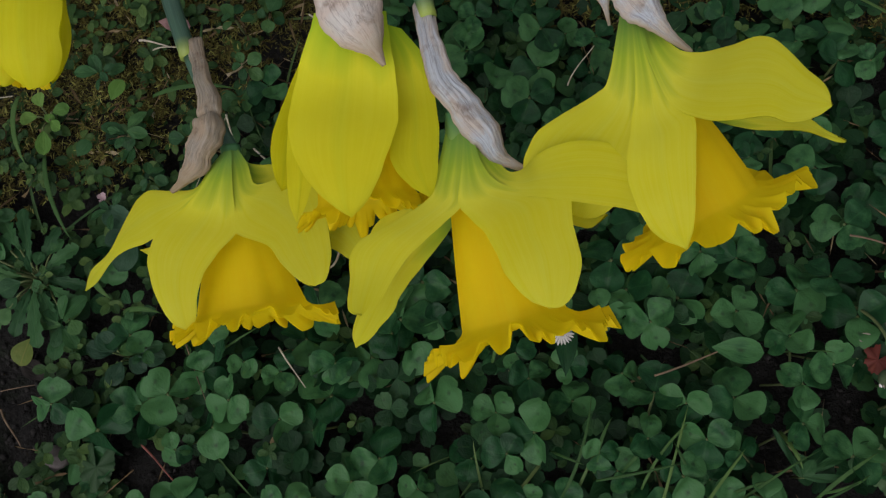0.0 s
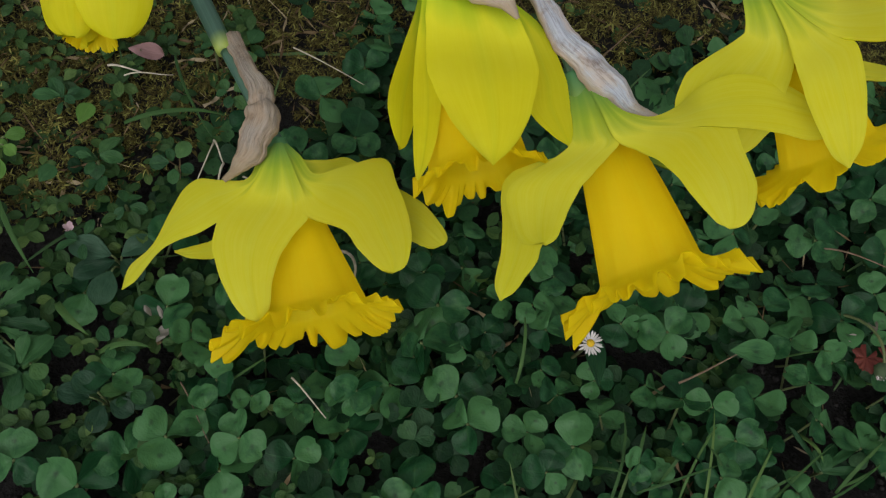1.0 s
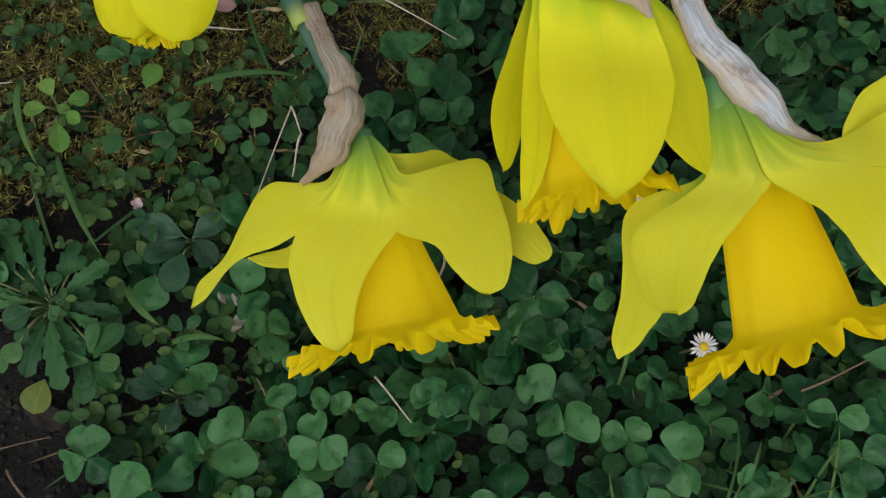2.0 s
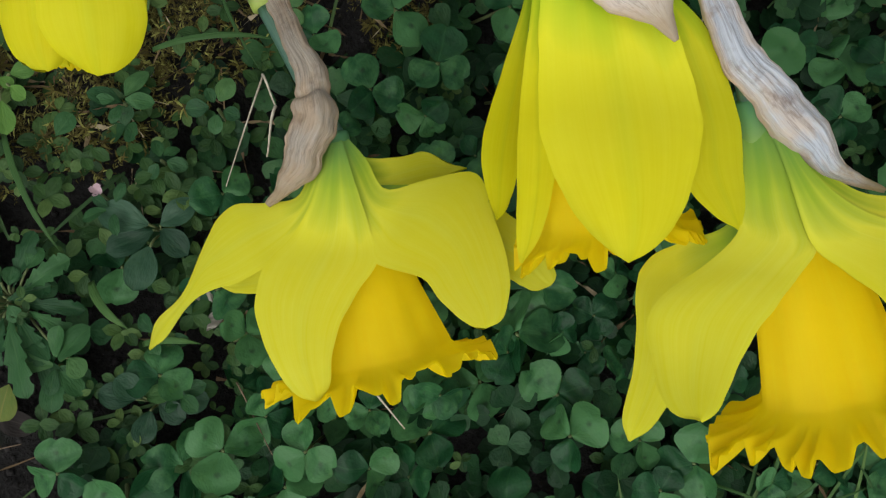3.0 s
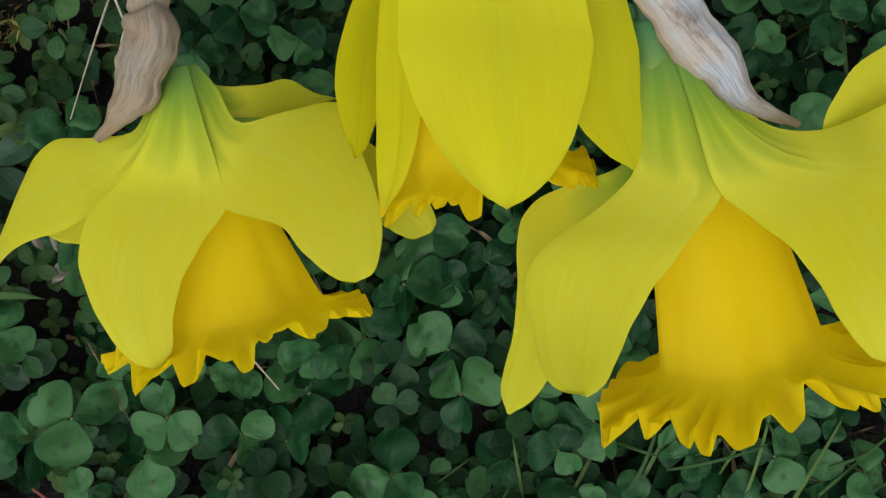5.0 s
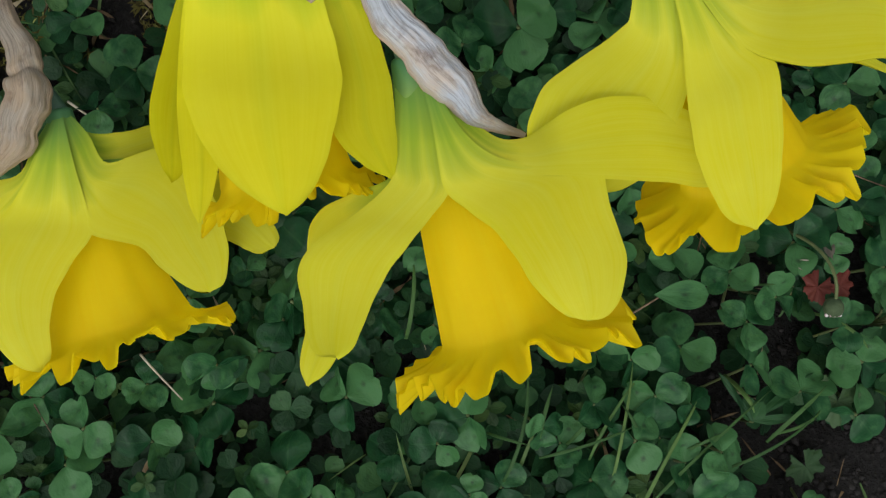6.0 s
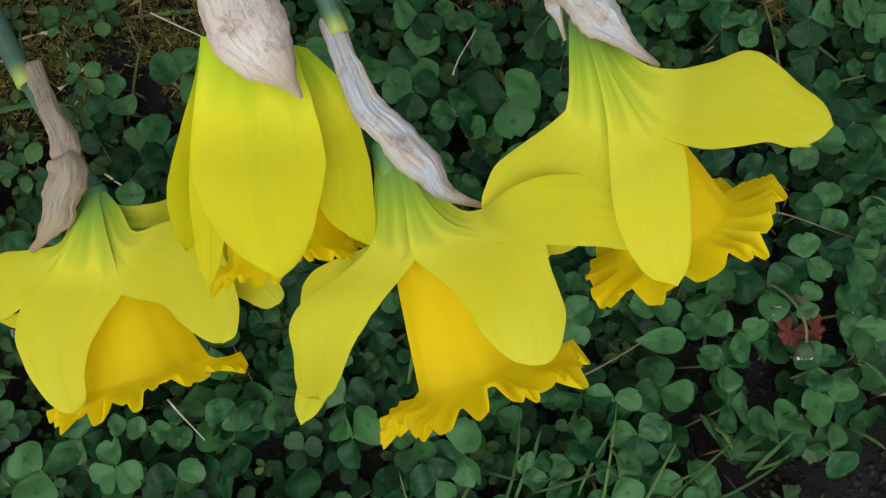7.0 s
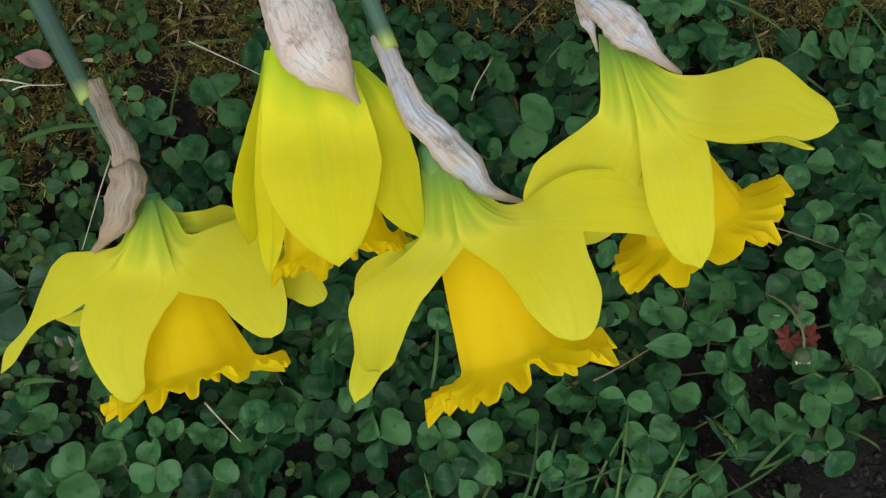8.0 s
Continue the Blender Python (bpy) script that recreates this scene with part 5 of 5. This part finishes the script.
set_leaves("oval_leaved_weed", -0.2619, 0.0365, 0.016, [(123, 0.0048, 0.0085, 0.0070), (-163, 0.0045, 0.0090, 0.0075), (-28, 0.0005, 0.0060, 0.0050), (18, 0.0048, 0.0090, 0.0070), (-34, 0.0066, 0.0080, 0.0060), (-71, 0.0104, 0.0130, 0.0080)], FRESH, "small weed sprig with six bright rounded leaves over moss")
set_leaves("dandelion_rosette", -0.2526, -0.0455, 0.012, [(130, 0.0165, 0.0200, 0.0090), (109, 0.0070, 0.0280, 0.0080), (77, 0.0053, 0.0220, 0.0090), (37, 0.0065, 0.0220, 0.0100), (-3, 0.0011, 0.0270, 0.0070), (-23, 0.0090, 0.0220, 0.0080), (-55, 0.0132, 0.0280, 0.0110), (-72, 0.0067, 0.0300, 0.0110), (-95, 0.0065, 0.0240, 0.0090), (175, 0.0109, 0.0260, 0.0100), (-176, 0.0073, 0.0220, 0.0080), (131, 0.0022, 0.0200, 0.0080), (24, 0.0005, 0.0165, 0.0080), (-53, 0.0060, 0.0220, 0.0090)], WEED, "flat rosette of long lobed dandelion-like leaves on soil", 0.34, 0.72)
set_leaves("leaf_rosette", -0.2526, -0.0455, 0.013, [(164, 0.0282, 0.0130, 0.0110), (-153, 0.0228, 0.0090, 0.0075), (-113, 0.0190, 0.0090, 0.0085), (-117, 0.0254, 0.0080, 0.0070), (-147, 0.0071, 0.0120, 0.0105), (-115, 0.0128, 0.0070, 0.0060), (-49, 0.0025, 0.0070, 0.0065), (87, 0.0058, 0.0070, 0.0065), (22, 0.0092, 0.0090, 0.0080), (64, 0.0139, 0.0090, 0.0080), (144, 0.0197, 0.0110, 0.0090), (-38, 0.0320, 0.0090, 0.0080)], WEED, "rosette of small round spoon-shaped leaves on soil", 0.0, 0.58)
set_leaves("leaf_rosette", -0.1939, -0.0790, 0.016, [(149, 0.0038, 0.0120, 0.0100), (-101, 0.0031, 0.0120, 0.0090), (-25, 0.0016, 0.0110, 0.0090), (6, 0.0060, 0.0130, 0.0100), (173, 0.0073, 0.0130, 0.0100)], BLUISH, "tuft of smooth dark oval leaves among clover", 0.0, 0.55)
set_leaves("leaf_rosette", -0.1991, -0.0150, 0.014, [(168, 0.0037, 0.0190, 0.0120), (-150, 0.0024, 0.0180, 0.0110), (39, 0.0013, 0.0150, 0.0100), (-102, 0.0080, 0.0170, 0.0120), (-39, 0.0010, 0.0140, 0.0100)], BLUISH, "tuft of large smooth bluish green leaves", 0.0, 0.55)
sprig("leaf_rosette", -0.232, -0.068, 11, 0.014, 0.0085, 0.004, WEED, "rosette of rounded leaves beside bare soil", "weed", 0.010, 0.66)
set_leaves("leaf_rosette", 0.1763, -0.0528, 0.015, [(99, 0.0056, 0.0200, 0.0100), (69, 0.0038, 0.0160, 0.0100), (86, 0.0016, 0.0130, 0.0090), (17, 0.0000, 0.0137, 0.0090), (-148, 0.0042, 0.0130, 0.0080), (-44, 0.0000, 0.0132, 0.0090)], WEED, "rosette of fresh toothed green leaves beside soil", 0.2, 0.6)
set_leaves("lance_leaved_weed", 0.1186, -0.0927, 0.014, [(35, 0.0017, 0.0320, 0.0042), (6, 0.0013, 0.0170, 0.0040), (100, 0.0000, 0.0102, 0.0080), (125, 0.0000, 0.0238, 0.0032), (52, 0.0031, 0.0150, 0.0070), (59, 0.0003, 0.0090, 0.0060)], WEED, "weed with narrow green lance-shaped leaves", 0.0, 0.45)
sprig("leaf_rosette", 0.200, 0.015, 10, 0.015, 0.010, 0.004, CLOVER, "rosette of broad green leaves", "weed", 0.012, 0.6)
for x, y in ((-0.215, 0.030), (-0.200, 0.010), (-0.235, 0.060), (-0.170, 0.095), (-0.155, 0.100), (-0.300, 0.000), (-0.280, -0.020), (-0.195, -0.055), (-0.185, -0.075), (-0.270, -0.135), (-0.180, 0.030), (-0.160, 0.070), (-0.215, -0.010), (0.080, 0.085), (0.060, 0.100)):
    sprig("oval_leaved_weed", x, y, RND.choice((4, 5, 6)), RND.uniform(0.008, 0.012), RND.uniform(0.006, 0.0085), 0.003, WEED, "small weed sprig with rounded oval leaves", "weed", RND.uniform(0.010, 0.018))


def single_leaf(name, x, y, z, length, width, rz, material, label, category, **k):
    verts, faces, uv = leaf_grid(length, width, 12, 9, **k)
    verts = verts @ turn(0.1, -0.1, radians(rz)).T + at(x, y, z)
    return tagged(mesh_object(name, verts, faces, material, None, uv), label=label, category=category)


single_leaf("yellowing_leaf", -0.250, -0.076, 0.010, 0.014, 0.013, -100, YELLOWING, "round leaf turning yellow above bare soil", "leaf")
single_leaf("fallen_petal", -0.211, 0.0915, 0.014, 0.017, 0.009, -5, MAUVE, "dull pink fallen petal on moss", "petal", wave=0.03)
single_leaf("dead_leaf", -0.292, -0.088, 0.008, 0.018, 0.010, -40, DEAD, "dry brown leaf on bare soil", "leaf", wave=0.04)
single_leaf("dead_leaf", -0.258, -0.088, 0.006, 0.017, 0.010, -15, DEAD, "dark dead leaf on bare soil", "leaf", wave=0.04)
single_leaf("dead_leaf", -0.187, -0.035, 0.014, 0.012, 0.0055, -30, PALE_DEAD, "pale curled dead leaf among clover", "leaf", wave=0.13)
single_leaf("dead_leaf", -0.178, -0.052, 0.013, 0.009, 0.005, 60, PALE_DEAD, "pale curled dead leaf among clover", "leaf", wave=0.13)
single_leaf("oval_leaf", -0.2248, 0.0453, 0.018, 0.012, 0.0085, 75, FRESH, "single rounded green weed leaf over moss", "leaf")
single_leaf("oval_leaf", -0.2371, 0.0151, 0.018, 0.010, 0.008, 60, WEED, "single rounded green weed leaf over moss", "leaf")
single_leaf("dead_leaf", -0.2958, -0.0488, 0.009, 0.015, 0.011, 15, PALE_DEAD, "curled greyish dead leaf beside bare soil", "leaf", wave=0.12)
single_leaf("dead_leaf", 0.1347, -0.0301, 0.017, 0.010, 0.0042, 4, PALE_DEAD, "pale curled dying leaf beside a bud", "leaf", wave=0.08)
single_leaf("dead_leaf", 0.1519, -0.0281, 0.020, 0.011, 0.005, 110, PALE_DEAD, "pale curled dying leaf beside a bud", "leaf", wave=0.06)
single_leaf("oval_leaf", 0.075, -0.043, 0.026, 0.022, 0.0115, 0, CLOVER, "single smooth oval green leaf", "leaf")
single_leaf("oval_leaf", 0.014, -0.063, 0.024, 0.026, 0.010, 95, CLOVER, "single smooth oval green leaf", "leaf")


def lobed(name, x, y, z, size, rz, material, label):
    na = 111
    a = np.linspace(-2.75, 2.75, na)
    r = size * (0.66 + 0.22 * (0.5 + 0.5 * np.cos(2 * np.pi * a / 0.86)) ** 0.7 + 0.10 * np.abs(np.sin(a * 11)))
    r = r * (1 + 0.13 * np.sin(2.3 * a + x * 900) + 0.08 * np.sin(5.1 * a + y * 700))
    k = np.linspace(0.02, 1, 7)
    grid = np.stack([k[:, None] * r[None] * np.cos(a), k[:, None] * r[None] * np.sin(a), 0.06 * size * np.cos(2 * np.pi * a / 0.86)[None] * k[:, None] ** 2 - 0.1 * size * k[:, None] ** 2 + 0 * a[None]], -1)
    verts = grid.reshape(-1, 3) @ turn(0.12, 0.1, radians(rz)).T + at(x, y, z)
    faces = [(i * na + j, i * na + j + 1, (i + 1) * na + j + 1, (i + 1) * na + j) for i in range(6) for j in range(na - 1)]
    uv = np.stack(np.broadcast_arrays(k[:, None], (a / 6 + 0.5)[None]), -1).reshape(-1, 2)
    return tagged(mesh_object(name, verts, faces, material, None, uv), label=label, category="leaf")


lobed("lobed_leaf", 0.1557, -0.0846, 0.014, 0.0105, -90, LOBED, "pale green deeply lobed leaf over bare soil")
lobed("lobed_leaf", 0.1441, -0.1112, 0.012, 0.0085, -60, LOBED, "pale green deeply lobed leaf over bare soil")
lobed("lobed_leaf", -0.200, -0.132, 0.014, 0.011, -90, LOBED, "pale green deeply lobed leaf over bare soil")
lobed("red_leaf", 0.147, -0.0385, 0.016, 0.0070, -120, RED_LEAF, "small red autumn-coloured lobed leaf")
lobed("red_leaf", 0.1575, -0.038, 0.015, 0.0070, -40, RED_LEAF, "small red autumn-coloured lobed leaf")


# daisy bud that hangs on a pale stalk
def ball(rx, ry, rz, at_, rings=10, sides=16, rough=0.0, seed=0):
    verts, faces = [], []
    for i in range(rings + 1):
        th = math.pi * i / rings
        for j in range(sides):
            ph = 2 * math.pi * j / sides
            d = (math.sin(th) * math.cos(ph), math.sin(th) * math.sin(ph), math.cos(th))
            q = 1 + rough * noise.noise((d[0] * 2 + seed, d[1] * 2, d[2] * 2))
            verts.append((at_[0] + rx * d[0] * q, at_[1] + ry * d[1] * q, at_[2] + rz * d[2] * q))
    for i in range(rings):
        for j in range(sides):
            faces.append((i * sides + j, i * sides + (j + 1) % sides, (i + 1) * sides + (j + 1) % sides, (i + 1) * sides + j))
    return verts, faces


bud = new("daisy_bud")
bud.location = at(0.132, -0.010, 0)
c = at(0.1485, -0.0474, 0.027)
pts = bezier((at(0.132, -0.010, -0.014), at(0.138, -0.014, 0.024), at(0.150, -0.030, 0.036), c), np.linspace(0, 1, 14))
verts, faces, uv = rod(pts, 0.0007, 8)
mesh_object("stalk", verts, faces, STALK, bud, uv)
verts, faces = ball(0.0041, 0.0042, 0.0038, c)
mesh_object("bud_cup", verts, faces, BUD_GREEN, bud)
for i in range(11):
    a = i * 0.571
    verts, faces, uv = leaf_grid(0.0030, 0.0013, 5, 3, 0.6, 0, 0.1, 0.1, 0.5)
    verts = verts @ turn(0, 0.1, -1.57 + 0.32 * math.cos(a)).T + c + np.array([0.0022 * math.cos(a), -0.001, 0.0022 * math.sin(a)])
    mesh_object("ray", verts, faces, WHITE if i % 2 else PINK, bud, uv)
tagged(bud, label="closed white daisy bud with pink tips nodding beside a red leaf", category="daisy")


def daisy(x, y, z, size, label):
    e = new("daisy")
    e.location = at(x, y, 0)
    c = at(x, y, z)
    verts, faces, uv = rod(np.linspace(at(x, y + 0.004, -0.015), c, 6), 0.0008, 8)
    mesh_object("stalk", verts, faces, STALK, e, uv)
    verts, faces = ball(size * 0.32, size * 0.32, size * 0.2, c + np.array([0, 0, 0.0008]))
    mesh_object("disc", verts, faces, DISC, e)
    for i in range(22):
        verts, faces, uv = leaf_grid(size * 0.8, size * 0.17, 5, 3, 0.7, 0, 0.1, RND.uniform(-0.2, 0.3), 0.5)
        verts = (verts + np.array([size * 0.25, 0, 0])) @ turn(0, RND.uniform(-0.5, 0.0), i * 0.2856).T + c
        mesh_object("ray", verts, faces, WHITE, e, uv)
    return tagged(e, label=label, category="daisy")


daisy(0.010, -0.0445, 0.028, 0.0058, "small white daisy with yellow disc hidden among clover")
daisy(-0.0182, 0.0178, 0.028, 0.0085, "small white daisy with yellow disc hidden among clover")


def stone(x, y, r, seed, label, material=None):
    verts, faces = ball(r, r * 0.8, r * 0.55, at(x, y, r * 0.3), 10, 16, 0.5, seed)
    return tagged(mesh_object("stone", verts, faces, material or STONE, None), label=label, category="stone")


stone(-0.227, -0.131, 0.0075, 3, "rough grey stone lying on bare soil")
stone(-0.287, -0.050, 0.0070, 8, "brownish stone on bare soil")
stone(-0.212, 0.046, 0.0026, 5, "tiny pale pebble among moss", STRAW)
for x, y in ((0.150, -0.105), (0.175, -0.095), (0.188, -0.110), (0.140, -0.118), (0.118, -0.052), (-0.275, -0.095), (-0.262, -0.108), (-0.290, -0.075)):
    stone(x + RND.uniform(-0.004, 0.004), y, RND.uniform(0.0016, 0.0032), x * 90, "dark crumbly clod on bare soil", SOIL)
pink = new("pink_floret")
pink.location = at(-0.2225, -0.003, 0)
c = at(-0.2225, -0.003, 0.016)
verts, faces, uv = rod(np.linspace(at(-0.218, -0.008, -0.014), c, 5), 0.0006, 6)
mesh_object("stalk", verts, faces, STALK, pink, uv)
for i in range(4):
    verts, faces, uv = leaf_grid(0.0032, 0.0026, 6, 5, 0.6, 0, 0.2, -0.3, 0.3)
    mesh_object("floret_petal", verts @ turn(0.2, -0.4, i * 1.57).T + c, faces, PINK, pink, uv)
tagged(pink, label="tiny pale pink floret on a short stalk", category="flower")
